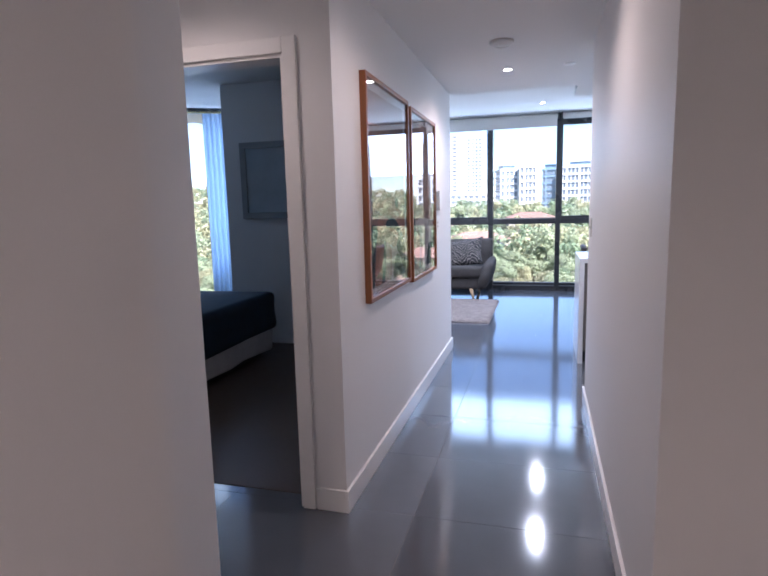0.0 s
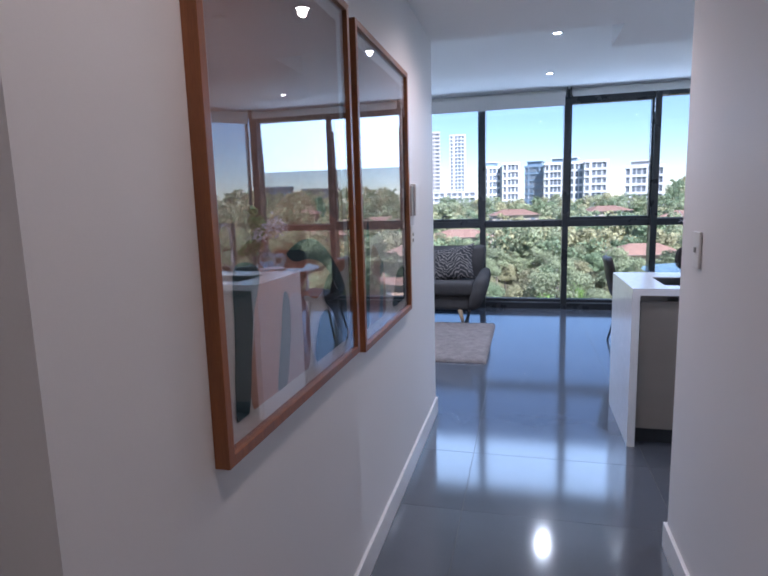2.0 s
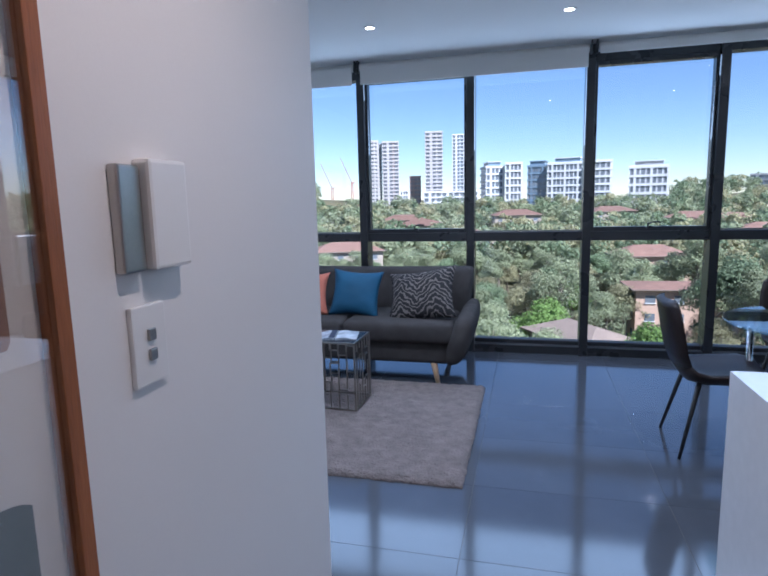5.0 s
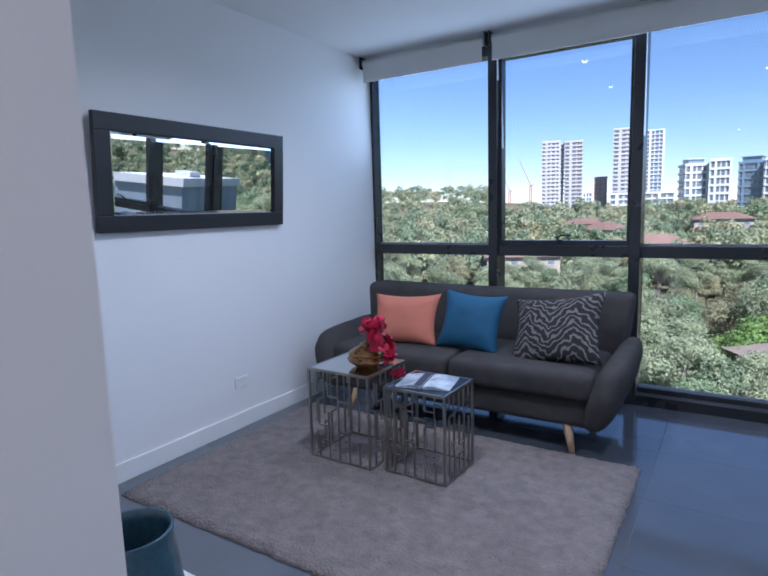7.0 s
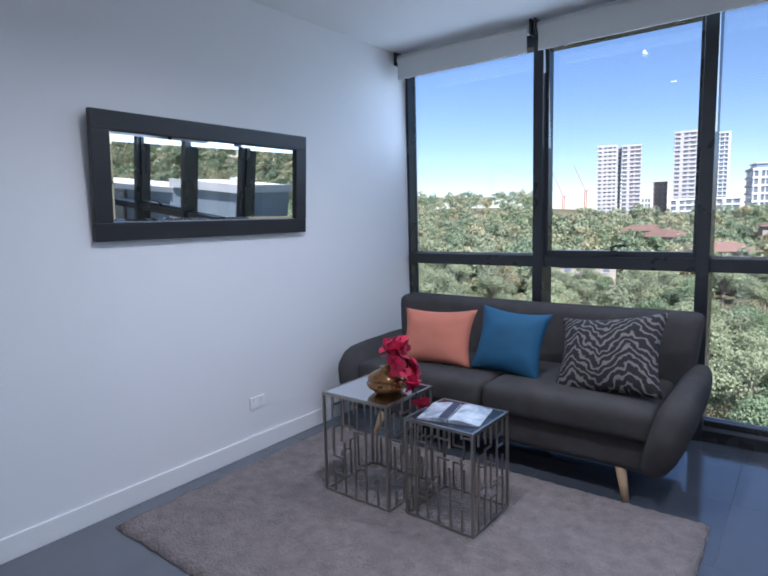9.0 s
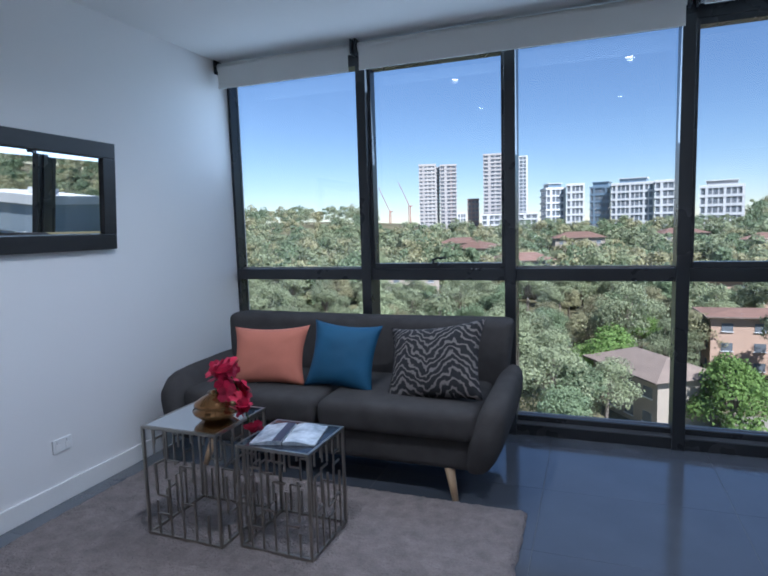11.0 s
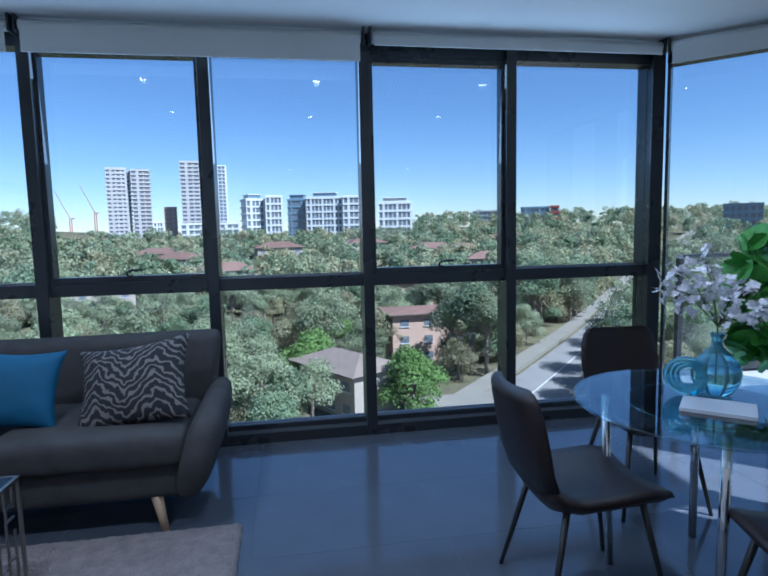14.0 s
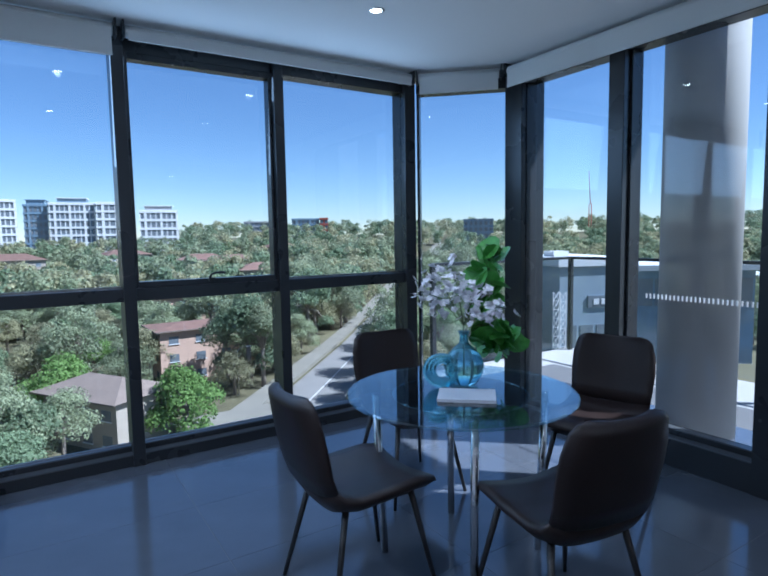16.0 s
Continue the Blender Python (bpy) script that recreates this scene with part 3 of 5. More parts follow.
def sofa(m):
    root = thing("sofa", "charcoal fabric two-seat sofa with flared arms and tapered legs", "sofa", m)
    part("base", soft_block(-0.92, 0.92, -0.40, 0.36, 0.155, 0.33, 0.05), M_SOFA, root, smooth=True)
    # backrest: wide, leaning, upper corners flaring outward
    bm = soft_block(-0.98, 0.98, 0.16, 0.38, 0.18, 0.845, 0.065, 5, lean=0.09)
    bmesh.ops.subdivide_edges(bm, edges=[e for e in bm.edges if abs((e.verts[0].co - e.verts[1].co).x) > 0.5], cuts=9, use_grid_fill=True)
    for v in bm.verts:
        f = max(0.0, (v.co.z - 0.3) / 0.53)
        k = abs(v.co.x) / 0.98
        v.co.x *= 0.955 + 0.065 * f
        v.co.y -= 0.07 * k ** 3
        v.co.z += 0.018 * f * k ** 2 - 0.012 * f
    part("backrest", bm, M_SOFA, root, smooth=True)
    for s in (-1, 1):
        secs = []
        for i in range(13):
            t = i / 12
            y = -0.47 + 0.82 * t
            grow = 1.0 if 0 < i < 12 else 0.72
            if i in (1, 11):
                grow = 0.94
            top = 0.545 + 0.03 * math.sin(math.pi * t) + 0.10 * max(0, t - 0.55) ** 1.2
            ring = []
            for j in range(20):
                a = 2 * math.pi * j / 20
                ca, sa = math.cos(a), math.sin(a)
                px = 0.088 * grow * (abs(ca) ** 0.75) * (1 if ca > 0 else -1)
                pz = (0.5 + 0.5 * grow * (abs(sa) ** 0.8) * (1 if sa > 0 else -1))
                z = 0.155 + (top - 0.155) * pz
                flare = 0.115 * ((z - 0.155) / 0.40) ** 0.8 - 0.05 * max(0.0, t - 0.7)
                ring.append((s * (0.885 + flare + px), y - 0.03 * (1 - pz) * (1 if t < 0.5 else 0), z))
            secs.append(ring)
        part("armrest", loft(secs), M_SOFA, root, smooth=True)
        part("seat_cushion", soft_block(*((-0.90, -0.005) if s < 0 else (0.005, 0.90)), -0.45, 0.26, 0.325, 0.485, 0.06, 5, crown=0.035), M_SOFA, root, smooth=True)
        for y, dy in ((-0.36, -0.05), (0.30, 0.05)):
            bm = bmesh.new()
            tube(bm, [(s * 0.74, y, 0.17), (s * (0.785), y + dy, 0.0)], [0.028, 0.016], 12)
            part("leg", bm, M_LEGWOOD, root, "pale turned wooden leg", smooth=True)
    return root


sofa(pose(-2.02, 7.92, 0))


def zebra():
    m = material("zebra_print_fabric", (0.02, 0.02, 0.022), 0.85, fine=300, bump=0.002)
    n, k = m.node_tree.nodes, m.node_tree.links
    b = n["Principled BSDF"]
    tc, sep = n.new("ShaderNodeTexCoord"), n.new("ShaderNodeSeparateXYZ")
    k.new(tc.outputs["Object"], sep.inputs[0])
    def mth(op, a, b2):
        q = n.new("ShaderNodeMath")
        q.operation = op
        for i, v in enumerate((a, b2)):
            if isinstance(v, (int, float)):
                q.inputs[i].default_value = v
            else:
                k.new(v, q.inputs[i])
        return q.outputs[0]
    zig = mth("PINGPONG", mth("ADD", sep.outputs[0], 1.06), 0.15)
    nz = n.new("ShaderNodeTexNoise")
    nz.inputs["Scale"].default_value = 14
    k.new(tc.outputs["Object"], nz.inputs["Vector"])
    ph = mth("ADD", mth("ADD", mth("MULTIPLY", sep.outputs[2], 1.0), mth("MULTIPLY", zig, 0.85)), mth("MULTIPLY", nz.outputs[0], 0.13))
    st = mth("SINE", mth("MULTIPLY", ph, 142.0), 0.0)
    stp = n.new("ShaderNodeMapRange")
    stp.inputs[1].default_value, stp.inputs[2].default_value = 0.15, 0.75
    k.new(st, stp.inputs[0])
    mx = n.new("ShaderNodeMix")
    mx.data_type = "RGBA"
    mx.inputs[6].default_value, mx.inputs[7].default_value = (0.014, 0.014, 0.016, 1), (0.17, 0.15, 0.14, 1)
    k.new(stp.outputs[0], mx.inputs[0])
    k.new(mx.outputs[2], b.inputs["Base Color"])
    return m


M_CORAL = material("coral_linen", (0.56, 0.19, 0.125), 0.9, spread=0.1, fine=400, bump=0.002)
M_BLUE = material("petrol_blue_velvet", (0.010, 0.085, 0.17), 0.75, spread=0.18, fine=350, bump=0.0015)
for nm, lab, mat, x, y, z, sx, sz, tilt, roll, turn in (
        ("coral", "plump coral linen cushion leaning on the sofa", M_CORAL, -2.46, 7.69, 0.475, 0.52, 0.38, -24, -2, 6),
        ("blue", "petrol blue cushion leaning on the sofa", M_BLUE, -1.99, 7.72, 0.475, 0.44, 0.41, -22, 4, 2),
        ("zebra", "black and cream zebra print cushion on the sofa", zebra(), -1.40, 7.66, 0.465, 0.60, 0.47, -32, -9, -8)):
    solo("cushion", pillow(sx, sz, 0.15), mat, lab, "cushion", group="sofa cushions", smooth=True, m=pose(x, y, z, tilt, roll, turn))

# ---- rug ----
def shag():
    m = material("grey_shag_wool", (0.245, 0.21, 0.20), 0.95, spread=0.25, scale=16, fine=120, bump=0.02, bump_scale=70, spec=0.1)
    return m


def rug(x0, x1, y0, y1):
    nx, ny = 150, 104
    bm = bmesh.new()
    g = []
    for i in range(nx + 1):
        col = []
        for j in range(ny + 1):
            u, v = i / nx, j / ny
            x, y = x0 + (x1 - x0) * u, y0 + (y1 - y0) * v
            e = min(u, 1 - u) * (x1 - x0), min(v, 1 - v) * (y1 - y0)
            k = min(1.0, min(e) / 0.03)
            z = 0.006 + k * (0.020 + 0.008 * noise.noise(Vector((x * 24, y * 24, 0))) + 0.005 * noise.noise(Vector((x * 60, y * 60, 3))))
            ex = 0.012 * noise.noise(Vector((x * 15, y * 15, 9))) if k < 1 else 0
            col.append(bm.verts.new((x + ex, y + ex, z)))
        g.append(col)
    for i in range(nx):
        for j in range(ny):
            bm.faces.new((g[i][j], g[i + 1][j], g[i + 1][j + 1], g[i][j + 1]))
    rim = [g[i][0] for i in range(nx + 1)] + [g[nx][j] for j in range(1, ny + 1)] + [g[i][ny] for i in range(nx - 1, -1, -1)] + [g[0][j] for j in range(ny - 1, 0, -1)]
    low = [bm.verts.new((v.co.x, v.co.y, 0.001)) for v in rim]
    for i in range(len(rim)):
        j = (i + 1) % len(rim)
        bm.faces.new((rim[j], rim[i], low[i], low[j]))
    return bm


solo("rug", rug(-3.12, -0.87, 5.93, 7.49), shag(), "thick mushroom grey shag pile rug on the tiles", "rug", smooth=True)

# ---- side tables ----
M_CAGE = material("brushed_champagne_metal", (0.36, 0.33, 0.29), 0.34, metal=1.0, spread=0.12, fine=140)
M_MIRRORTOP = material("mirrored_table_glass", (0.75, 0.78, 0.80), 0.03, metal=1.0, spread=0.02, rough_spread=0.01)
M_DARKTOP = material("smoked_table_glass", (0.03, 0.035, 0.045), 0.05, spread=0.02)


def side_table(m, w, d, h, top_mat, label, seed):
    rnd = random.Random(seed)
    root = thing("side_table", label, "side table", m, group="nest of side tables")
    r = 0.0065
    part("tabletop", boxes((-w / 2 + r, w / 2 - r, -d / 2 + r, d / 2 - r, h - 0.008, h - 0.001), bevel=0.001), top_mat, root, "reflective glass table top")
    for sx in (-1, 1):
        for sy in (-1, 1):
            x, y = sx * (w / 2 - r), sy * (d / 2 - r)
            part("post", boxes((x - r, x + r, y - r, y + r, 0, h), bevel=0.001), M_CAGE, root)
    for z in (h - r, r):
        for sy in (-1, 1):
            part("rail", boxes((-w / 2 + 2 * r, w / 2 - 2 * r, sy * (d / 2 - r) - r, sy * (d / 2 - r) + r, z - r, z + r)), M_CAGE, root)
        for sx in (-1, 1):
            part("rail", boxes((sx * (w / 2 - r) - r, sx * (w / 2 - r) + r, -d / 2 + 2 * r, d / 2 - 2 * r, z - r, z + r)), M_CAGE, root)
    q = 0.004
    for axis, length, off in (("x", w, -d / 2 + r), ("x", w, d / 2 - r), ("y", d, -w / 2 + r), ("y", d, w / 2 - r)):
        cols = 6
        step = length / cols
        segs = []
        for c in range(1, cols):
            a = -length / 2 + c * step
            z = 0.01
            while z < h - 0.03:
                ln = rnd.uniform(0.07, 0.20)
                z2 = min(h - 0.01, z + ln)
                segs.append((a - q, a + q, z, z2))
                if c < cols - 1 and rnd.random() < 0.85:
                    zz = rnd.choice((z, z2))
                    segs.append((a, a + step, zz - q, zz + q))
                z = z2 + rnd.choice((0.0, 0.0, 0.05, 0.09))
        for a0, a1, z0, z1 in segs:
            z0, z1 = max(z0, 0.008), min(z1, h - 0.008)
            part("bar", boxes((a0, a1, off - q, off + q, z0, z1) if axis == "x" else (off - q, off + q, a0, a1, z0, z1)), M_CAGE, root)
    return root


side_table(pose(-2.315, 6.935, 0.024, 0, 0, -1), 0.42, 0.39, 0.525, M_MIRRORTOP, "square metal fretwork side table with mirrored top", 3)
side_table(pose(-1.855, 6.945, 0.024, 0, 0, -1), 0.365, 0.345, 0.475, M_DARKTOP, "smaller square metal fretwork side table with dark glass top", 8)

M_AMBER = material("amber_lustre_glass", (0.26, 0.13, 0.05), 0.08, metal=0.75, spread=0.15, scale=12)
M_PETAL = material("crimson_orchid_petal", (0.42, 0.006, 0.045), 0.6, spread=0.25, scale=30, per_island=0.25)
M_STEM = material("dark_green_stem", (0.05, 0.08, 0.02), 0.6)


def orchid(m):
    vase = thing("vase", "squat amber lustre glass vase with banded waist", "vase", m)
    bm = bmesh.new()
    lathe(bm, [(0.045, 0.0), (0.08, 0.010), (0.105, 0.030), (0.112, 0.046), (0.090, 0.057), (0.105, 0.070), (0.100, 0.086), (0.06, 0.108), (0.036, 0.118), (0.040, 0.128), (0.032, 0.126), (0.030, 0.11)], 28)
    part("body", bm, M_AMBER, vase, smooth=True)
    fl = thing("orchid_spray", "crimson artificial orchid spray arching out of the vase", "flowers", m @ pose(0, 0, 0.02))
    stem = [(0, 0, 0.08), (0.0, 0, 0.16), (0.035, 0, 0.225), (0.085, -0.01, 0.21), (0.14, -0.02, 0.13), (0.185, -0.03, 0.03), (0.205, -0.03, -0.07)]
    bm = bmesh.new()
    tube(bm, stem, 0.003, 6)
    part("stem", bm, M_STEM, fl, smooth=True)
    rnd = random.Random(5)
    pts = [Vector(p) for p in stem]
    for i in range(34):
        t = rnd.uniform(1.2, 5.9)
        a = int(t)
        c = pts[a].lerp(pts[a + 1], t - a) + Vector((rnd.uniform(-0.04, 0.04), rnd.uniform(-0.05, 0.03), rnd.uniform(-0.015, 0.03)))
        bm = bmesh.new()
        turn = Euler((rnd.uniform(-1, 1) - 1.0, rnd.uniform(-0.8, 0.8), rnd.uniform(0, 6.3))).to_matrix()
        for k in range(5):
            an = 2 * math.pi * k / 5
            L = rnd.uniform(0.034, 0.052)
            d, s = Vector((math.cos(an), math.sin(an), 0.25)), Vector((-math.sin(an), math.cos(an), 0))
            vs = [turn @ p for p in (Vector((0, 0, 0)), d * L * 0.55 + s * L * 0.45, d * L * 0.95 + s * L * 0.25 + Vector((0, 0, -0.004)), d * L * 0.95 - s * L * 0.25 + Vector((0, 0, -0.004)), d * L * 0.55 - s * L * 0.45)]
            bm.faces.new([bm.verts.new(c + p) for p in vs])
        part("blossom", bm, M_PETAL, fl)


orchid(pose(-2.24, 6.93, 0.55))
M_PAGE = material("printed_page_blue", (0.25, 0.36, 0.50), 0.35, spread=0.6, scale=14, fine=40, colour2=(0.75, 0.80, 0.85))
M_INKNAVY = material("dark_page_print", (0.03, 0.035, 0.06), 0.4, spread=0.5, scale=20)


def magazine(m):
    root = thing("magazine", "open glossy magazine with blue photographs on the table", "magazine", m)
    for s in (-1, 1):
        bm = bmesh.new()
        n = 8
        top = [[bm.verts.new((s * (0.002 + 0.145 * i / n), y, 0.006 + 0.014 * math.sin(math.pi * min(1, 0.15 + i / n)) * (1 - 0.4 * i / n))) for i in range(n + 1)] for y in (-0.115, 0.115)]
        low = [[bm.verts.new((v.co.x, v.co.y, 0.0)) for v in r] for r in top]
        for i in range(n):
            bm.faces.new((top[0][i], top[0][i + 1], top[1][i + 1], top[1][i]))
            for k in (0, 1):
                bm.faces.new((top[k][i], top[k][i + 1], low[k][i + 1], low[k][i]))
        bm.faces.new((top[0][n], top[1][n], low[1][n], low[0][n]))
        part("page_block", bm, M_PAGE, root, smooth=False)
    part("dark_band", boxes((-0.045, -0.004, -0.112, 0.112, 0.0192, 0.0196)), M_INKNAVY, root)
    return root


magazine(pose(-1.86, 6.94, 0.499, 0, 0, 12))

# ---- low cabinet against the south wall ----
M_LACQ = material("white_lacquer", (0.78, 0.78, 0.78), 0.22, spread=0.02)
cab = thing("tv_cabinet", "white lacquered television cabinet against the wall", "cabinet", pose(-2.22, 4.772, 0))
part("carcass", boxes((-0.90, 0.90, 0.0, 0.31, 0.06, 0.61), bevel=0.003), M_LACQ, cab)
part("top_panel", boxes((-0.91, 0.91, -0.005, 0.33, 0.61, 0.64), bevel=0.003), M_LACQ, cab)
part("plinth", boxes((-0.86, 0.86, 0.03, 0.27, 0.0, 0.06)), M_ALU, cab)
for i in range(3):
    part("drawer_front", boxes((-0.895 + 0.6 * i, -0.305 + 0.6 * i, 0.31, 0.326, 0.07, 0.60), bevel=0.002), M_LACQ, cab)
M_SCREEN = material("black_gloss_screen", (0.006, 0.006, 0.008), 0.08, spread=0.02)
tv = thing("television", "flat black television standing on the white cabinet", "television", pose(-2.54, 4.93, 0.64))
part("screen", boxes((-0.52, 0.52, -0.02, 0.02, 0.07, 0.56), bevel=0.004), M_SCREEN, tv)
part("stand", boxes((-0.15, 0.15, -0.08, 0.10, 0.0, 0.012), (-0.04, 0.04, -0.015, 0.01, 0.012, 0.08), bevel=0.003), M_SCREEN, tv)
M_DARKGLAZE = material("dark_teal_ceramic_glaze", (0.040, 0.085, 0.11), 0.16, spread=0.35, scale=7)
for x, y, s, tall in ((-1.40, 4.925, 0.94, 0.55), (-1.69, 4.875, 0.70, 0.50)):
    bm = bmesh.new()
    lathe(bm, [(p * s, z * tall) for p, z in ((0.055, 0.0), (0.075, 0.012), (0.088, 0.08), (0.092, 0.18), (0.086, 0.28), (0.079, 0.36), (0.081, 0.394), (0.079, 0.40), (0.074, 0.398), (0.072, 0.36), (0.080, 0.20), (0.06, 0.03), (0.0001, 0.02))], 32)
    solo("vase", bm, M_DARKGLAZE, "glossy dark teal ceramic vase on the white cabinet", "vase", group="dark vases", smooth=True, m=pose(x, y, 0.64))

# ---- dining ----
M_LEATHER = material("dark_brown_faux_leather", (0.018, 0.011, 0.0095), 0.42, spread=0.25, scale=10, fine=180, bump=0.0012, spec=0.4)
M_BLACKLEG = material("black_metal_leg", (0.020, 0.019, 0.019), 0.4, spread=0.1)


def dining_chair():
    root = thing("dining_chair", "dark brown faux leather shell dining chair with splayed black legs", "chair", group="chairs round the glass table")
    prof = [(0.235, 0.440, 0.200), (0.225, 0.462, 0.215), (0.15, 0.472, 0.228), (0.02, 0.462, 0.232), (-0.10, 0.455, 0.228), (-0.165, 0.468, 0.218), (-0.205, 0.505, 0.210), (-0.228, 0.57, 0.214),
            (-0.247, 0.66, 0.222), (-0.264, 0.75, 0.218), (-0.278, 0.82, 0.200), (-0.284, 0.846, 0.175), (-0.286, 0.855, 0.14)]
    def shell(lo, hi):
        bm = bmesh.new()
        n, top, bot = 12, [], []
        P = prof[lo:hi]
        for i, (y, z, w) in enumerate(P):
            a, b = P[max(i - 1, 0)], P[min(i + 1, len(P) - 1)]
            t = Vector((0, b[0] - a[0], b[1] - a[1])).normalized()
            nrm = Vector((0, -t.z, t.y)) * -1      # away from the sitter
            if nrm.z > 0:
                nrm = -nrm
            th = (0.064 if i + lo < 6 else 0.044) if 0 < i + lo < len(prof) - 1 else 0.014
            r1, r2 = [], []
            for j in range(n + 1):
                u = 2 * j / n - 1
                lift = 0.026 * abs(u) ** 2.5
                rim = 0.5 + 0.5 * (1 - abs(u) ** 8)
                p = Vector((u * w, y, z)) - nrm * lift
                dip = 0.006 * math.exp(-((u / 0.5) ** 2))
                r1.append(bm.verts.new(p + nrm * (dip + 0.010 * abs(u) ** 10)))
                r2.append(bm.verts.new(p + nrm * th * rim))
            top.append(r1)
            bot.append(r2)
        for g in (top, bot):
            for i in range(len(P) - 1):
                for j in range(n):
                    bm.faces.new((g[i][j], g[i][j + 1], g[i + 1][j + 1], g[i + 1][j]))
        for i in range(len(P) - 1):
            for j in (0, n):
                bm.faces.new((top[i][j], top[i + 1][j], bot[i + 1][j], bot[i][j]))
        for i in (0, len(P) - 1):
            for j in range(n):
                bm.faces.new((top[i][j], top[i][j + 1], bot[i][j + 1], bot[i][j]))
        return bm
    part("seat", shell(0, 7), M_LEATHER, root, smooth=True)
    part("backrest", shell(6, 13), M_LEATHER, root, smooth=True)
    for sx in (-1, 1):
        for y0, y1 in ((0.15, 0.235), (-0.13, -0.235)):
            bm = bmesh.new()
            tube(bm, [(sx * 0.15, y0, 0.445), (sx * 0.225, y1, 0.0)], [0.014, 0.009], 10)
            part("leg", bm, M_BLACKLEG, root, smooth=True)
    bm = boxes((-0.16, 0.16, -0.15, 0.17, 0.405, 0.42), bevel=0.004)
    part("seat_frame", bm, M_BLACKLEG, root)
    return root


TC = Vector((0.98, 6.67, 0))
chair = dining_chair()
chair.matrix_basis = pose(0.475, 6.72, 0, 0, 0, -90)
for x, y, rz in ((1.175, 7.36, 176), (1.86, 6.62, 108), (0.975, 6.11, -10)):
    copy_thing(chair, pose(x, y, 0, 0, 0, rz))

M_TGLASS = glass_pane("table_glass", (0.82, 0.93, 0.95), 5.5)
tab = thing("dining_table", "round clear glass dining table on chrome legs", "table", pose(*TC, 0, 0, 13))
bm = bmesh.new()
lathe(bm, [(0.0001, 0.728), (0.498, 0.728), (0.502, 0.734), (0.498, 0.740), (0.0001, 0.740)], 72)
part("tabletop", bm, M_TGLASS, tab, "clear round glass top").visible_shadow = False
bm = bmesh.new()
lathe(bm, [(0.296, 0.7235), (0.302, 0.7235), (0.302, 0.7275), (0.296, 0.7275), (0.296, 0.7235)], 64)
part("support_ring", bm, M_CHROME, tab, "chrome ring below the glass", smooth=True)
for sx in (-1, 1):
    for sy in (-1, 1):
        bm = bmesh.new()
        tube(bm, [(sx * 0.265, sy * 0.265, 0.727), (sx * 0.245, sy * 0.245, 0.0)], 0.017, 14)
        part("leg", bm, M_CHROME, tab, "chrome tube leg", smooth=True)

M_BLUEGLASS = bpy.data.materials.new("aqua_blown_glass")
M_BLUEGLASS.use_nodes = True
pb = M_BLUEGLASS.node_tree.nodes["Principled BSDF"]
pb.inputs["Base Color"].default_value, pb.inputs["Roughness"].default_value = (0.40, 0.76, 0.87, 1), 0.04
pb.inputs["Transmission Weight"].default_value, pb.inputs["IOR"].default_value = 0.85, 1.35
vase = thing("glass_vase", "aqua blue blown glass bottle vase on the dining table", "vase", pose(1.06, 6.74, 0.741))
bm = bmesh.new()
lathe(bm, [(0.04, 0.0), (0.06, 0.008), (0.085, 0.05), (0.092, 0.09), (0.08, 0.13), (0.045, 0.17), (0.022, 0.19), (0.018, 0.225), (0.027, 0.245), (0.023, 0.244), (0.015, 0.22), (0.018, 0.19)], 32)
part("body", bm, M_BLUEGLASS, vase, smooth=True)
ring = thing("glass_ornament", "coiled aqua blue glass ring ornament on the dining table", "ornament", pose(0.94, 6.76, 0.741, 0, 0, -38))
bm = bmesh.new()
for k in range(3):
    pts = []
    for j in range(33):
        a = 2 * math.pi * j / 32
        rr = 0.068 - 0.012 * k
        pts.append((rr * math.cos(a) + 0.006 * k, 0.018 * (k - 1) + 0.010 * math.sin(2 * a + k), 0.012 + 0.068 + rr * math.sin(a) - 0.004 * k))
    tube(bm, pts, 0.0115, 10)
part("coil", bm, M_BLUEGLASS, ring, smooth=True)
book = thing("book", "pale grey hardback book lying on the glass table", "book", pose(0.93, 6.57, 0.741, 0, 0, 48))
M_COVER = material("pale_grey_cover", (0.55, 0.56, 0.60), 0.45, spread=0.06)
part("cover", boxes((-0.085, 0.085, -0.12, 0.12, 0.0, 0.003), (-0.085, 0.085, -0.12, 0.12, 0.011, 0.014), (-0.086, -0.083, -0.12, 0.12, 0.0, 0.014), bevel=0.001), M_COVER, book)
part("pages", boxes((-0.082, 0.081, -0.116, 0.116, 0.003, 0.011)), M_MAT, book)

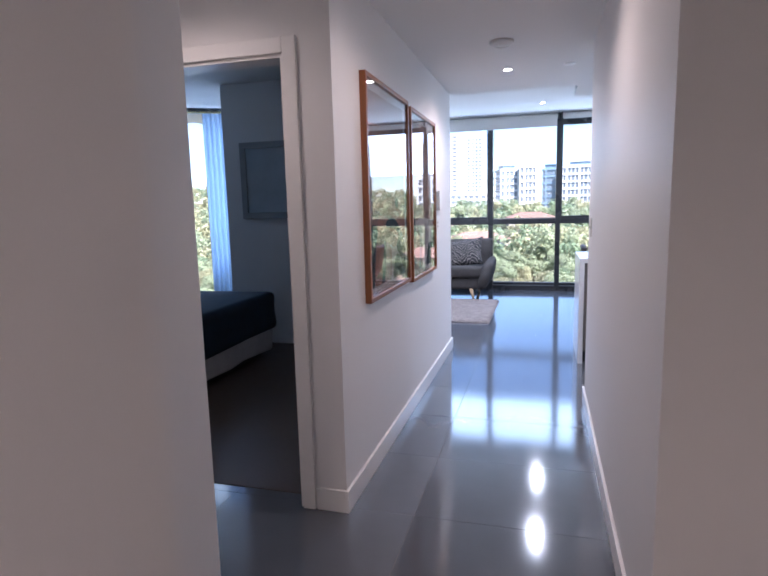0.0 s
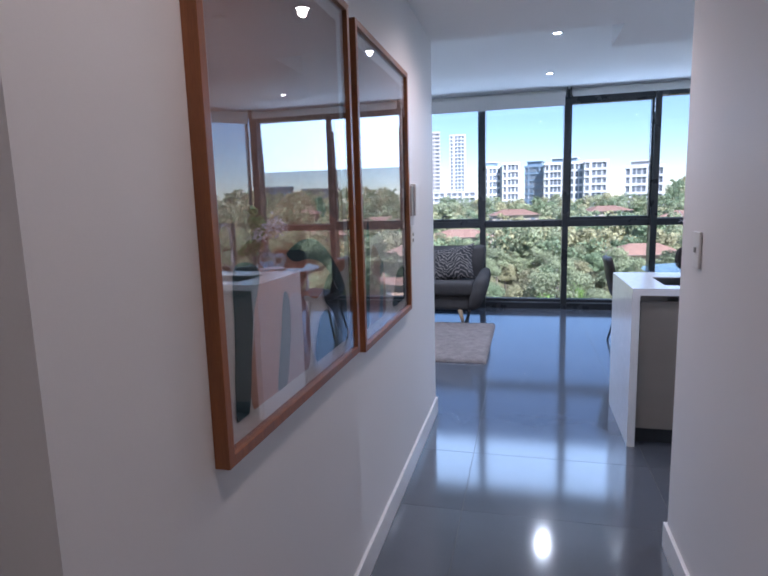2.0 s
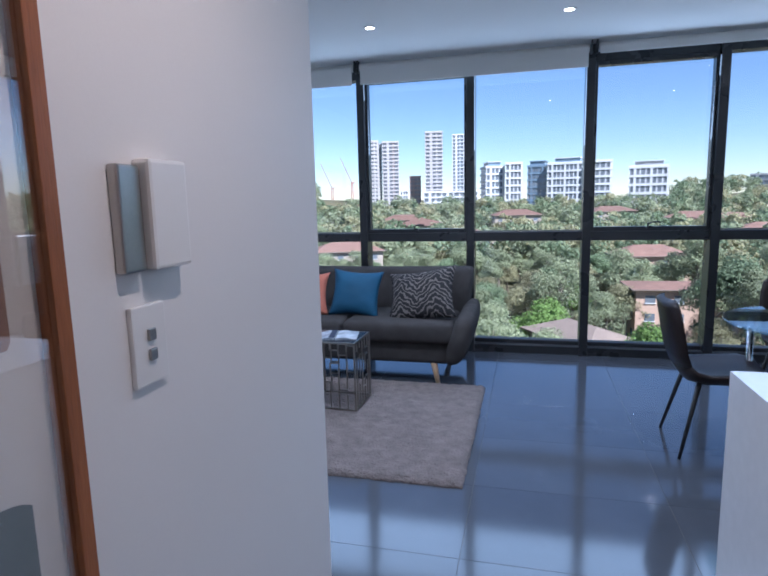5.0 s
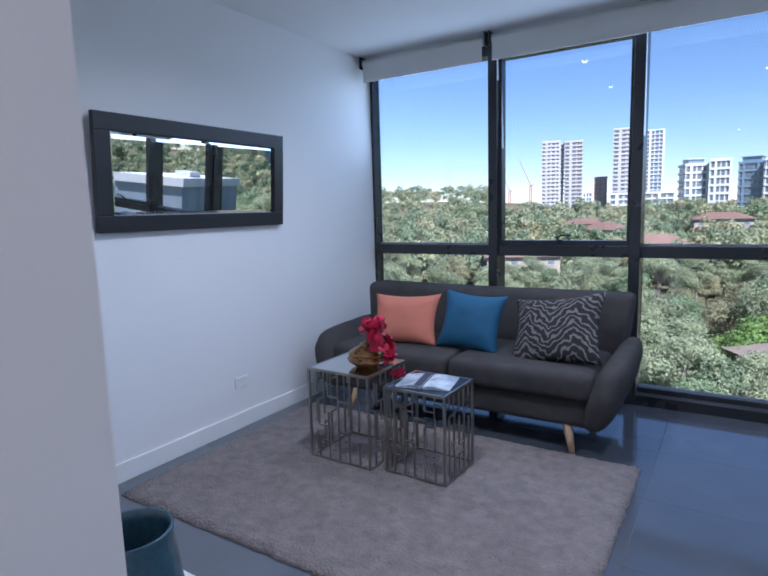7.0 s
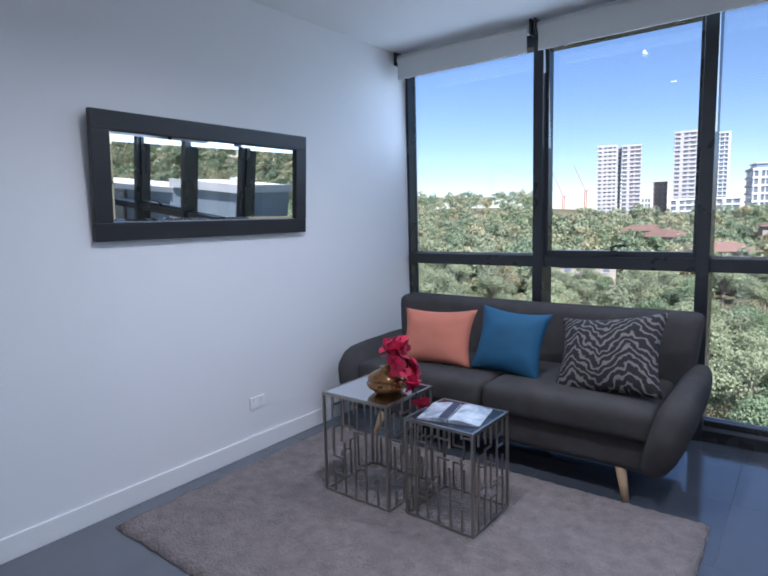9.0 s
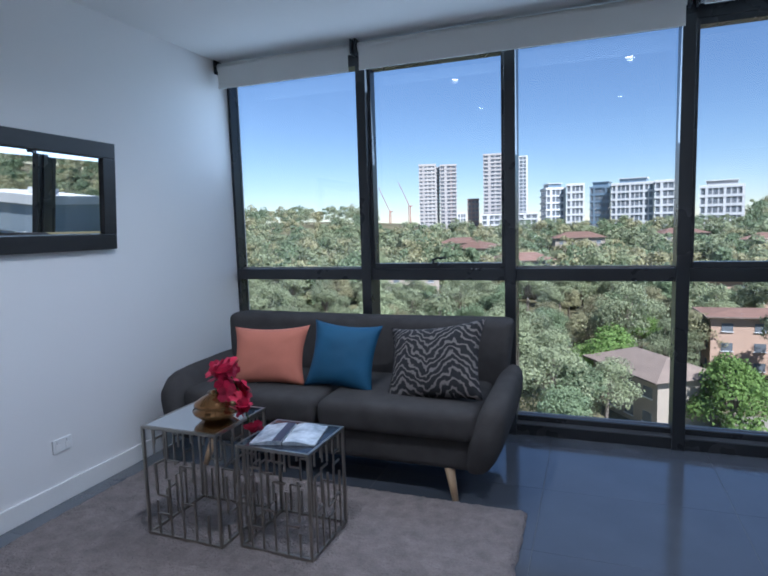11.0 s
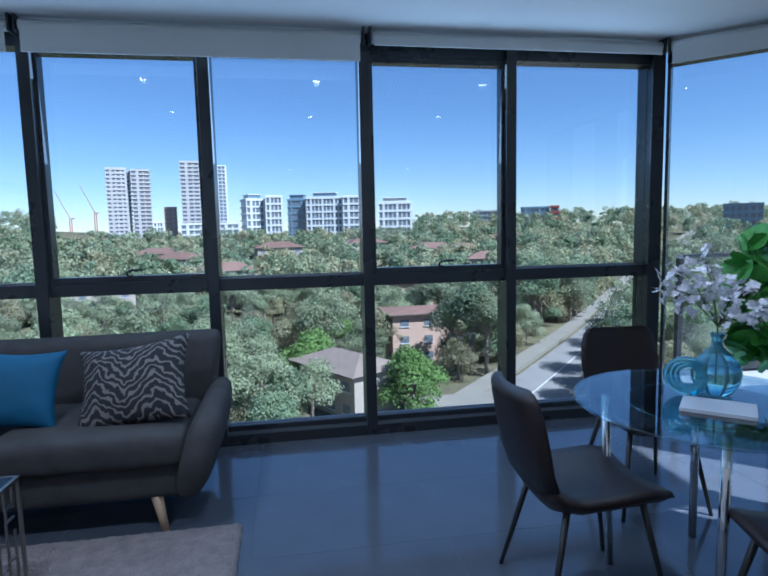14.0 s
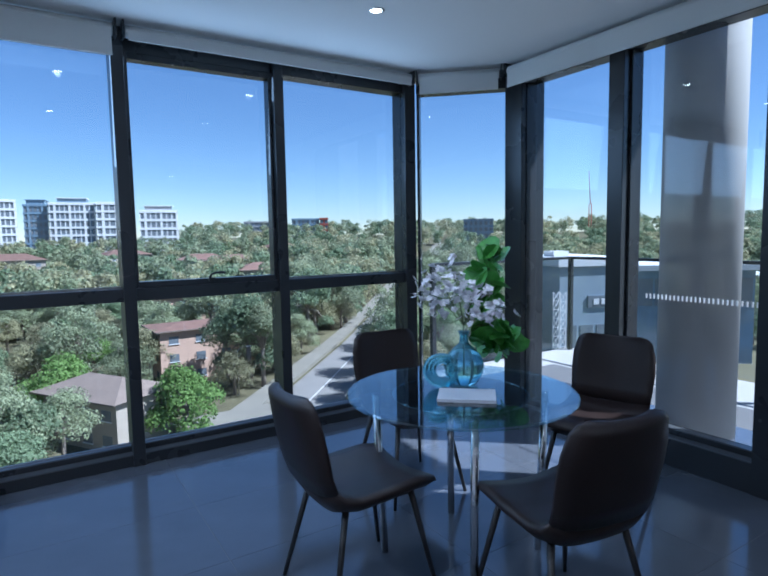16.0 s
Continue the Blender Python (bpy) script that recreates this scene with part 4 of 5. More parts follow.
M_WHITEPETAL = material("pale_blossom_petal", (0.80, 0.77, 0.80), 0.7, spread=0.15, per_island=0.15)
M_LEAF = material("bright_green_leaf", (0.10, 0.33, 0.045), 0.45, spread=0.3, scale=20, per_island=0.3)
fl = thing("flower_arrangement", "pale artificial blossom with round green leaves in the blue vase", "flowers", pose(1.06, 6.74, 0.745))
rnd = random.Random(21)
tips = []
for k in range(12):
    az, out, up = (2.6 + k * 0.55, rnd.uniform(0.12, 0.33), rnd.uniform(0.30, 0.60)) if k < 6 else (rnd.uniform(-1.0, -0.2), rnd.uniform(0.13, 0.20), rnd.uniform(0.44, 0.64)) if k < 9 else (rnd.uniform(-0.7, 0.1), rnd.uniform(0.20, 0.31), rnd.uniform(0.09, 0.20))
    tip = Vector((out * math.cos(az), out * math.sin(az), up))
    bm = bmesh.new()
    tube(bm, [(0, 0, 0.05), (0, 0, 0.27), tuple(tip * 0.55 + Vector((0, 0, 0.16))), tuple(tip)], [0.003, 0.003, 0.0025, 0.0015], 6)
    part("stem", bm, M_STEM, fl, smooth=True)
    tips.append(tip)
for k, tip in enumerate(tips):
    leafy = k >= 6
    for q in range(12 if leafy else 36):
        base = Vector((0, 0, 0.27)).lerp(tip, rnd.uniform(0.45, 1.05)) + Vector([rnd.uniform(-0.045, 0.045) for _ in range(3)])
        turn = Euler((rnd.uniform(-1.2, 1.2), rnd.uniform(-1.2, 1.2), rnd.uniform(0, 6.3))).to_matrix()
        bm = bmesh.new()
        if leafy:
            r = rnd.uniform(0.036, 0.06)
            ring_v = [bm.verts.new(base + turn @ Vector((r * math.cos(a) * (1.15 if abs(a - math.pi) > 0.5 else 0.8), r * math.sin(a), 0.006 * math.cos(2 * a)))) for a in (2 * math.pi * j / 10 for j in range(10))]
            c = bm.verts.new(base + turn @ Vector((0, 0, -0.006)))
            for j in range(10):
                bm.faces.new((c, ring_v[j], ring_v[(j + 1) % 10]))
        else:
            for p in range(5):
                an = 2 * math.pi * p / 5
                L = rnd.uniform(0.014, 0.025)
                d, s = Vector((math.cos(an), math.sin(an), 0.3)), Vector((-math.sin(an), math.cos(an), 0))
                bm.faces.new([bm.verts.new(base + turn @ v) for v in (Vector((0, 0, 0)), d * L * 0.6 + s * L * 0.4, d * L, d * L * 0.6 - s * L * 0.4)])
        part("leaf" if leafy else "blossom", bm, M_LEAF if leafy else M_WHITEPETAL, fl)

# ---- kitchen island ----
M_STONE = material("white_engineered_stone", (0.76, 0.77, 0.78), 0.18, spread=0.03, scale=30, fine=260)
M_TAUPE = material("taupe_laminate", (0.20, 0.175, 0.15), 0.45, spread=0.06, scale=2, stretch=(1, 1, 6))
IX0, IX1, IY0, IY1 = 0.012, 2.10, 4.42, 5.128
isl = thing("kitchen_island", "white stone kitchen island with waterfall end and taupe doors", "kitchen island", pose(0, 0, 0))
part("benchtop", boxes((IX0, 0.20, IY0, IY1, 0.862, 0.90), (0.20, 0.78, IY0, 4.55, 0.862, 0.90), (0.20, 0.78, 4.90, IY1, 0.862, 0.90), (0.78, IX1, IY0, IY1, 0.862, 0.90)), M_STONE, isl, "white stone benchtop with sink cut-out")
part("waterfall_end", boxes((IX0, IX0 + 0.04, IY0, IY1, 0.0, 0.862)), M_STONE, isl, "white stone waterfall end panel")
part("waterfall_end", boxes((IX1 - 0.04, IX1, IY0, IY1, 0.0, 0.862)), M_STONE, isl, "white stone waterfall end panel")
part("carcass", boxes((IX0 + 0.045, 0.195, IY0 + 0.05, IY1 - 0.02, 0.10, 0.855), (0.195, 0.79, IY0 + 0.05, IY1 - 0.02, 0.10, 0.60), (0.79, IX1 - 0.045, IY0 + 0.05, IY1 - 0.02, 0.10, 0.855)), M_TAUPE, isl)
part("kickboard", boxes((IX0 + 0.045, IX1 - 0.045, IY0 + 0.09, IY0 + 0.11, 0.0, 0.10)), M_ALU, isl, "dark recessed kickboard")
for i in range(4):
    x0 = IX0 + 0.048 + 0.498 * i
    part("cabinet_door", boxes((x0, x0 + 0.494, IY0 + 0.022, IY0 + 0.042, 0.105, 0.825), bevel=0.002), M_TAUPE, isl, "flat taupe cabinet door")
M_SINK = material("dark_sink_steel", (0.20, 0.195, 0.19), 0.3, metal=1.0, spread=0.1)
bm = bmesh.new()
box(bm, 0.20, 0.78, 4.55, 4.90, 0.68, 0.684)
for b in ((0.20, 0.204, 4.55, 4.90, 0.684, 0.895), (0.776, 0.78, 4.55, 4.90, 0.684, 0.895), (0.204, 0.776, 4.55, 4.554, 0.684, 0.895), (0.204, 0.776, 4.896, 4.90, 0.684, 0.895)):
    box(bm, *b)
part("sink", bm, M_SINK, isl, "undermount steel sink bowl")
tap = thing("kitchen_tap", "tall chrome gooseneck kitchen tap beside the sink", "tap", pose(0.50, 5.0, 0.90))
bm = bmesh.new()
lathe(bm, [(0.026, 0.0), (0.026, 0.01), (0.018, 0.02), (0.018, 0.06)], 18)
part("base", bm, M_CHROME, tap, smooth=True)
bm = bmesh.new()
tube(bm, [(0, 0, 0.05), (0, 0, 0.28)] + [(0, -0.09 + 0.09 * math.cos(a), 0.28 + 0.09 * math.sin(a)) for a in (math.pi * j / 10 for j in range(1, 11))] + [(0, -0.18, 0.24)], 0.011, 12)
part("spout", bm, M_CHROME, tap, smooth=True)
bm = bmesh.new()
tube(bm, [(0.018, 0, 0.045), (0.07, 0, 0.07)], 0.006, 8)
part("lever", bm, M_CHROME, tap, smooth=True)

# ---- bedroom ----
M_SPREAD = material("dark_teal_bedspread", (0.010, 0.030, 0.055), 0.85, spread=0.3, scale=7, fine=160, bump=0.004, bump_scale=16)
M_LINEN = material("pale_bed_linen", (0.50, 0.52, 0.56), 0.85, spread=0.08, scale=6, bump=0.003, bump_scale=12)
M_VALANCE = material("pale_bed_valance", (0.52, 0.51, 0.50), 0.9, spread=0.1, scale=10, bump=0.003)
M_PATTERN = material("charcoal_patterned_cushion", (0.02, 0.02, 0.03), 0.85, spread=0.9, scale=22, fine=50, colour2=(0.22, 0.21, 0.24))
bed = thing("bed", "made double bed with dark teal spread and pale linen", "bed", pose(-3.78, 3.50, 0))
# added black base stands where the floor under the valance is in shadow
part("base", boxes((-0.95, 0.93, -0.66, 0.66, 0.0, 0.13), bevel=0.01), M_BLACKWOOD, bed, "added recessed bed base, dark as the shadow under the valance")
bm = soft_block(-1.0, 1.03, -0.76, 0.76, 0.06, 0.34, 0.03, 3)
bmesh.ops.subdivide_edges(bm, edges=bm.edges[:], cuts=5, use_grid_fill=True)
for v in bm.verts:
    fall = max(0.0, (0.32 - v.co.z) / 0.2)
    v.co += Vector((0.018 * math.sin(v.co.y * 16), 0.018 * math.sin(v.co.x * 16), 0.03 * noise.noise(v.co * 2.5))) * fall
part("valance", bm, M_VALANCE, bed, smooth=True)
part("mattress", soft_block(-1.0, 1.02, -0.75, 0.75, 0.34, 0.56, 0.06), M_LINEN, bed, smooth=True)
bm = soft_block(-0.42, 1.06, -0.79, 0.79, 0.30, 0.60, 0.07, 5)
bmesh.ops.subdivide_edges(bm, edges=bm.edges[:], cuts=2, use_grid_fill=True)
for v in bm.verts:
    v.co += Vector((0, 0, 1)) * (0.014 * noise.noise(v.co * 5)) + Vector((0.012, 0.012, 0)) * noise.noise(v.co * 7)
    if v.co.z < 0.40:
        v.co.z += 0.035 * noise.noise(v.co * 3) - 0.05 - 0.22 * max(0.0, min(1.0, (0.75 - v.co.x) / 1.0))
        v.co.y += 0.03 * math.sin(v.co.x * 14) * (1 if v.co.y > 0 else -1)
part("bedspread", bm, M_SPREAD, bed, "dark teal blue bedspread", smooth=True)
part("turned_sheet", soft_block(-0.62, -0.36, -0.785, 0.785, 0.40, 0.615, 0.06, 5), M_LINEN, bed, "pale turned down sheet", smooth=True)
part("headboard", soft_block(-1.12, -1.02, -0.80, 0.80, 0.05, 1.02, 0.03, 3), M_SOFA, bed, smooth=True)
for y, x, mat, t in ((-0.38, -0.82, M_LINEN, -62), (0.38, -0.82, M_LINEN, -62), (-0.30, -0.66, M_PATTERN, -66), (0.34, -0.66, M_PATTERN, -66), (0.02, -0.56, M_PATTERN, -66)):
    solo("pillow", pillow(0.55 if mat == M_LINEN else 0.42, 0.42 if mat == M_LINEN else 0.40, 0.15), mat, "pale bed pillow propped on the headboard" if mat == M_LINEN else "dark patterned cushion on the bed", "pillow", group="bed pillows", smooth=True,
         m=pose(-3.78 + x, 3.50 + y, 0.585, 0, 0, 90) @ pose(0, 0, 0, 90 + t, 0, 0))
ns = thing("nightstand", "dark wooden nightstand beside the bed", "nightstand", pose(-5.03, 4.55, 0))
part("body", boxes((-0.2, 0.22, -0.2, 0.2, 0.12, 0.5), bevel=0.004), M_BLACKWOOD, ns)
part("drawer", boxes((0.221, 0.235, -0.19, 0.19, 0.3, 0.49), bevel=0.003), M_BLACKWOOD, ns)
for a in (-0.17, 0.19):
    for b in (-0.17, 0.17):
        part("leg", boxes((a - 0.015, a + 0.015, b - 0.015, b + 0.015, 0, 0.12)), M_BLACKWOOD, ns)
M_BRASS = material("pale_brass", (0.55, 0.47, 0.33), 0.3, metal=0.8, spread=0.1)
lamp = thing("table_lamp", "pale brass adjustable task lamp on the nightstand", "lamp", pose(-4.90, 4.55, 0.50))
bm = bmesh.new()
lathe(bm, [(0.08, 0), (0.08, 0.015), (0.01, 0.02)], 20)
part("base", bm, M_BRASS, lamp, smooth=True)
bm = bmesh.new()
tube(bm, [(0, 0, 0.015), (0, 0, 0.52)], 0.007, 8)
part("stem", bm, M_BRASS, lamp)
bm = bmesh.new()
tube(bm, [(0.10, 0.10, 0.44), (0, 0, 0.52), (-0.08, -0.10, 0.56)], 0.006, 8)
part("arm", bm, M_BRASS, lamp)
bm = bmesh.new()
lathe(bm, [(0.02, 0.06), (0.035, 0.05), (0.075, -0.06), (0.072, -0.06), (0.03, 0.045)], 20)
part("shade", bm, M_BRASS, lamp, smooth=True, m=pose(-0.09, -0.12, 0.50, 18, -10, 0))
M_SILVER = material("silver_grey_frame", (0.30, 0.31, 0.32), 0.35, metal=0.5, spread=0.1)
M_PRINT = material("pale_blue_print", (0.45, 0.52, 0.57), 0.7, spread=0.1)
bp = thing("framed_print", "grey framed pale print on the bedroom wall", "picture", pose(-3.21, 4.64, 1.28))
for nm, b in (("frame_stile", (0, 0.06, -0.035, 0, 0, 0.75)), ("frame_stile", (1.04, 1.10, -0.035, 0, 0, 0.75)), ("frame_rail", (0.06, 1.04, -0.035, 0, 0, 0.06)), ("frame_rail", (0.06, 1.04, -0.035, 0, 0.69, 0.75))):
    part(nm, boxes(b, bevel=0.003), M_SILVER, bp)
part("print", boxes((0.06, 1.04, -0.015, -0.003, 0.06, 0.69)), M_PRINT, bp)
M_SHEER = material("blue_sheer_curtain", (0.55, 0.68, 0.85), 0.8, spread=0.2, stretch=(20, 20, 0.5))
sn, sk = M_SHEER.node_tree.nodes, M_SHEER.node_tree.links
sheer_mix, sheer_tr, sheer_back = sn.new("ShaderNodeMixShader"), sn.new("ShaderNodeBsdfTranslucent"), sn["Principled BSDF"]
sheer_tr.inputs["Color"].default_value = (0.78, 0.88, 1.0, 1)
sheer_mix.inputs[0].default_value = 0.7
sk.new(sheer_back.outputs[0], sheer_mix.inputs[1])
sk.new(sheer_tr.outputs[0], sheer_mix.inputs[2])
sk.new(sheer_mix.outputs[0], sn["Material Output"].inputs[0])
BW0, BW1 = Vector((-5.12, 5.16)), Vector((-3.42, 6.06))
bw = (BW1 - BW0).normalized()
bay("window_10", BW0, BW0 + bw * 0.54, sash=True, label="narrow black framed bedroom window with awning sash")
bay("window_11", BW0 + bw * 0.70, BW1, transom=False, label="black framed glazed bedroom balcony door")
structure("mullion", boxes((-0.08, 0.08, -0.012, 0.17, 0.002, 2.60), bevel=0.004), M_ALU, "black aluminium bedroom window mullion", "mullion").matrix_basis = pose(*(BW0 + bw * 0.62), 0, 0, 0, math.degrees(math.atan2(bw.y, bw.x)))
M_CONC = material("white_rendered_concrete", (0.38, 0.365, 0.335), 0.7, spread=0.05, scale=2, fine=80, bump=0.001)
# panel added outside to give the bedroom pane its even pale blue
M_VIEW_PANEL = material("pale_blue_view_panel", (0.52, 0.62, 0.70), 0.7, spread=0.04, scale=2, fine=60)
structure("bedroom_balcony_slab", boxes((-1.5, 2.0, 0.18, 1.30, -0.32, -0.06)), M_CONC, "pale concrete slab outside the bedroom window", "slab").matrix_basis = pose(*BW0, 0, 0, 0, math.degrees(math.atan2(bw.y, bw.x)))
structure("balcony_side_wall", boxes((-1.5, 0.33, 1.0, 1.12, -0.06, 3.2), (-1.5, 0.34, 0.985, 1.0, 1.86, 1.93)), M_VIEW_PANEL, "added pale blue panel filling the view past the bedroom window", "wall").matrix_basis = pose(*BW0, 0, 0, 0, math.degrees(math.atan2(bw.y, bw.x)))
bm = bmesh.new()
cols = [[bm.verts.new((BW0 + bw * (0.98 + 0.40 * i / 40)).to_3d() + Vector((-bw.y, bw.x, 0)) * (-0.07 + 0.025 * math.sin(i * 1.1)) + Vector((0, 0, z))) for z in (0.02, 2.52)] for i in range(41)]
for a, b in zip(cols, cols[1:]):
    bm.faces.new((a[0], b[0], b[1], a[1]))
cur = solo("curtain", bm, M_SHEER, "pale blue sheer curtain drawn aside at the bedroom door", "curtain", smooth=True)
sm = cur.modifiers.new("thickness", "SOLIDIFY")
sm.thickness = 0.003

# ---- balcony ----
M_PAVER = material("pale_balcony_paver", (0.50, 0.46, 0.40), 0.7, spread=0.08, scale=4, per_object=0.06)
structure("balcony_slab", boxes((2.82, 5.3, 4.6, 9.6, -0.30, -0.06)), M_CONC, "pale concrete balcony slab", "slab")
# slab above the view, added to hold the sun patch near the glazing
structure("balcony_soffit", boxes((2.87, 4.38, 4.6, 8.2, 4.60, 4.85)), M_CONC, "unseen white slab above the glazing, added to cut off high sun", "slab")
bm = bmesh.new()
lathe(bm, [(0.255, -0.06), (0.255, 4.60)], 40)
structure("balcony_column", bm, M_CONC, "round white rendered concrete column", "column").matrix_basis = pose(3.38, 6.925, 0)
for p in bpy.data.objects["balcony_column"].data.polygons:
    p.use_smooth = True
bal = thing("balustrade", "frameless glass balcony balustrade with dark top rail", "balustrade", kind="structure")
for i, (p, q) in enumerate((((5.2, 9.5), (5.2, 8.0)), ((5.2, 8.0), (5.2, 6.5)), ((5.2, 6.5), (5.2, 4.9)), ((3.0, 9.5), (5.2, 9.5)))):
    lo = (min(p[0], q[0]), max(p[0], q[0]), min(p[1], q[1]), max(p[1], q[1]))
    g = 0.01
    part("top_rail", boxes((lo[0] - 0.02, lo[1] + 0.02, lo[2] - 0.02, lo[3] + 0.02, 1.10, 1.135), bevel=0.004), M_ALU, bal)
    part("glass_panel", boxes((lo[0] - (g if lo[0] == lo[1] else -g), lo[1] + (g if lo[0] == lo[1] else -g), lo[2] - (g if lo[2] == lo[3] else -g), lo[3] + (g if lo[2] == lo[3] else -g), 0.0, 1.09)), M_GLASS, bal).visible_shadow = False
    part("post", boxes((p[0] - 0.025, p[0] + 0.025, p[1] - 0.025, p[1] + 0.025, -0.06, 1.10), bevel=0.003), M_ALU, bal)
dots = thing("safety_dots", "row of small white safety marks on the balcony door glass", "decal")
for i in range(26):
    part("mark", boxes((XE + 0.118, XE + 0.1235, 6.26 + 0.026 * i, 6.268 + 0.026 * i, 1.00, 1.03)), M_PLASTIC, dots)

# ---- the land ----
EYEP = Vector((-0.59, 4.81))


def land(x, y):
    r = (Vector((x, y)) - EYEP).length
    t = min(1.0, max(0.0, (r - 110) / 420))
    a = math.degrees(math.atan2(x - EYEP.x, y - EYEP.y))
    ridge = max(0.0, min(1.0, (-16 - a) / 8)) * max(0.0, min(1.0, (r - 230) / 150)) * 6
    return -22 + 25 * t * t * (3 - 2 * t) + ridge + 1.2 * noise.noise(Vector((x * 0.012, y * 0.012, 0)))


def polar(az, d):
    return EYEP.x + d * math.sin(radians(az)), EYEP.y + d * math.cos(radians(az))


M_GROUND = material("dry_grass_ground", (0.115, 0.105, 0.062), 0.95, spread=0.45, scale=0.06, fine=1.5, spec=0.1)
M_ASPHALT = material("road_asphalt", (0.20, 0.19, 0.175), 0.9, spread=0.15, scale=0.3, fine=8)
M_FOOT = material("pale_footpath", (0.20, 0.185, 0.15), 0.9, spread=0.12, scale=0.3, fine=6)
M_LINE = material("white_road_line", (0.6, 0.6, 0.58), 0.8)
bm = bmesh.new()
radii = [14, 30, 45, 60, 75, 90, 105, 120, 140, 165, 195, 230, 270, 320, 380, 450, 540, 700, 1000, 1600, 2600, 4000]
NA = 96
rings = []
for r in radii:
    ring = []
    for a in range(NA):
        x, y = polar(360 * a / NA, r)
        ring.append(bm.verts.new((x, y, land(x, y))))
    rings.append(ring)
for a, b in zip(rings, rings[1:]):
    for j in range(NA):
        bm.faces.new((a[j], a[(j + 1) % NA], b[(j + 1) % NA], b[j]))
bm.faces.new(rings[0])
structure("ground", bm, M_GROUND, "dry grassy ground between the trees reaching the horizon", "ground")

ROAD = [polar(-20, 36), polar(4, 44), polar(17, 57), polar(25, 79), polar(29.5, 108), polar(33, 165), polar(36.5, 260), polar(39.5, 400)]


def ribbon(points, w, lift, off=0.0):
    bm = bmesh.new()
    pts = []
    for i in range(len(points) - 1):
        for k in range(10):
            p0, p1, p2, p3 = (Vector(points[min(max(i + j, 0), len(points) - 1)]) for j in (-1, 0, 1, 2))
            t = k / 10
            pts.append(0.5 * ((2 * p1) + (p2 - p0) * t + (2 * p0 - 5 * p1 + 4 * p2 - p3) * t * t + (3 * p1 - p0 - 3 * p2 + p3) * t ** 3))
    rows = []
    for i, p in enumerate(pts):
        d = (pts[min(i + 1, len(pts) - 1)] - pts[max(i - 1, 0)]).normalized()
        n = Vector((-d.y, d.x))
        a, b = p + n * (off + w / 2), p + n * (off - w / 2)
        z = land(p.x, p.y) + lift
        rows.append([bm.verts.new((a.x, a.y, z)), bm.verts.new((b.x, b.y, z)), bm.verts.new((a.x, a.y, z - 1.5)), bm.verts.new((b.x, b.y, z - 1.5))])
    for a, b in zip(rows, rows[1:]):
        bm.faces.new((a[0], a[1], b[1], b[0]))
        bm.faces.new((a[0], b[0], b[2], a[2]))
        bm.faces.new((a[1], b[1], b[3], a[3]))
    return bm, pts


rb, road_pts = ribbon(ROAD, 9.5, 0.45)
structure("road", rb, M_ASPHALT, "sunlit grey asphalt road curving between trees", "road")
for off in (7.4, -7.4):
    structure("pavement", ribbon(ROAD, 3.2, 0.60, off)[0], M_FOOT, "pale footpath and verge along the road", "pavement")
structure("road_line", ribbon(ROAD, 0.14, 0.465)[0], M_LINE, "white painted lane line", "road marking")
px, py = polar(18, 70)
structure("car_park", boxes((px - 8, px + 7, py - 6, py + 5, -22.5, -21.0)), M_FOOT, "pale sunlit concrete forecourt", "pavement")

# ---- buildings ----
M_WHITEBLD = material("white_render_facade", (0.62, 0.62, 0.61), 0.8, spread=0.05, scale=0.2, fine=2)
M_BLUEBLD = material("blue_grey_glass_facade", (0.17, 0.24, 0.31), 0.15, spread=0.2, scale=0.3, fine=2, per_object=0.1)
M_TANBLD = material("warm_grey_precast_facade", (0.43, 0.405, 0.385), 0.8, spread=0.08, scale=0.2, fine=2)
M_GREYBLD = material("grey_concrete_facade", (0.32, 0.325, 0.33), 0.8, spread=0.08, scale=0.2, fine=2)
M_REDGREY = material("reddish_grey_cladding", (0.27, 0.19, 0.17), 0.8, spread=0.1, scale=0.3)
M_REDBLD = material("red_brick_cladding", (0.36, 0.10, 0.07), 0.8, spread=0.1, scale=0.3)
M_PINK = material("pinkish_brick", (0.50, 0.345, 0.255), 0.85, spread=0.1, scale=0.5, fine=8)
M_CREAM = material("cream_brick", (0.36, 0.31, 0.25), 0.85, spread=0.1, scale=0.5, fine=8)
M_TERRA = material("terracotta_roof_tile", (0.165, 0.095, 0.07), 0.85, spread=0.2, scale=0.6, fine=5, per_object=0.15)
M_BROWNROOF = material("weathered_brown_roof_tile", (0.20, 0.155, 0.125), 0.85, spread=0.15, scale=0.6, fine=5)
M_WIN = material("dark_far_window", (0.15, 0.17, 0.19), 0.25, spread=0.2)


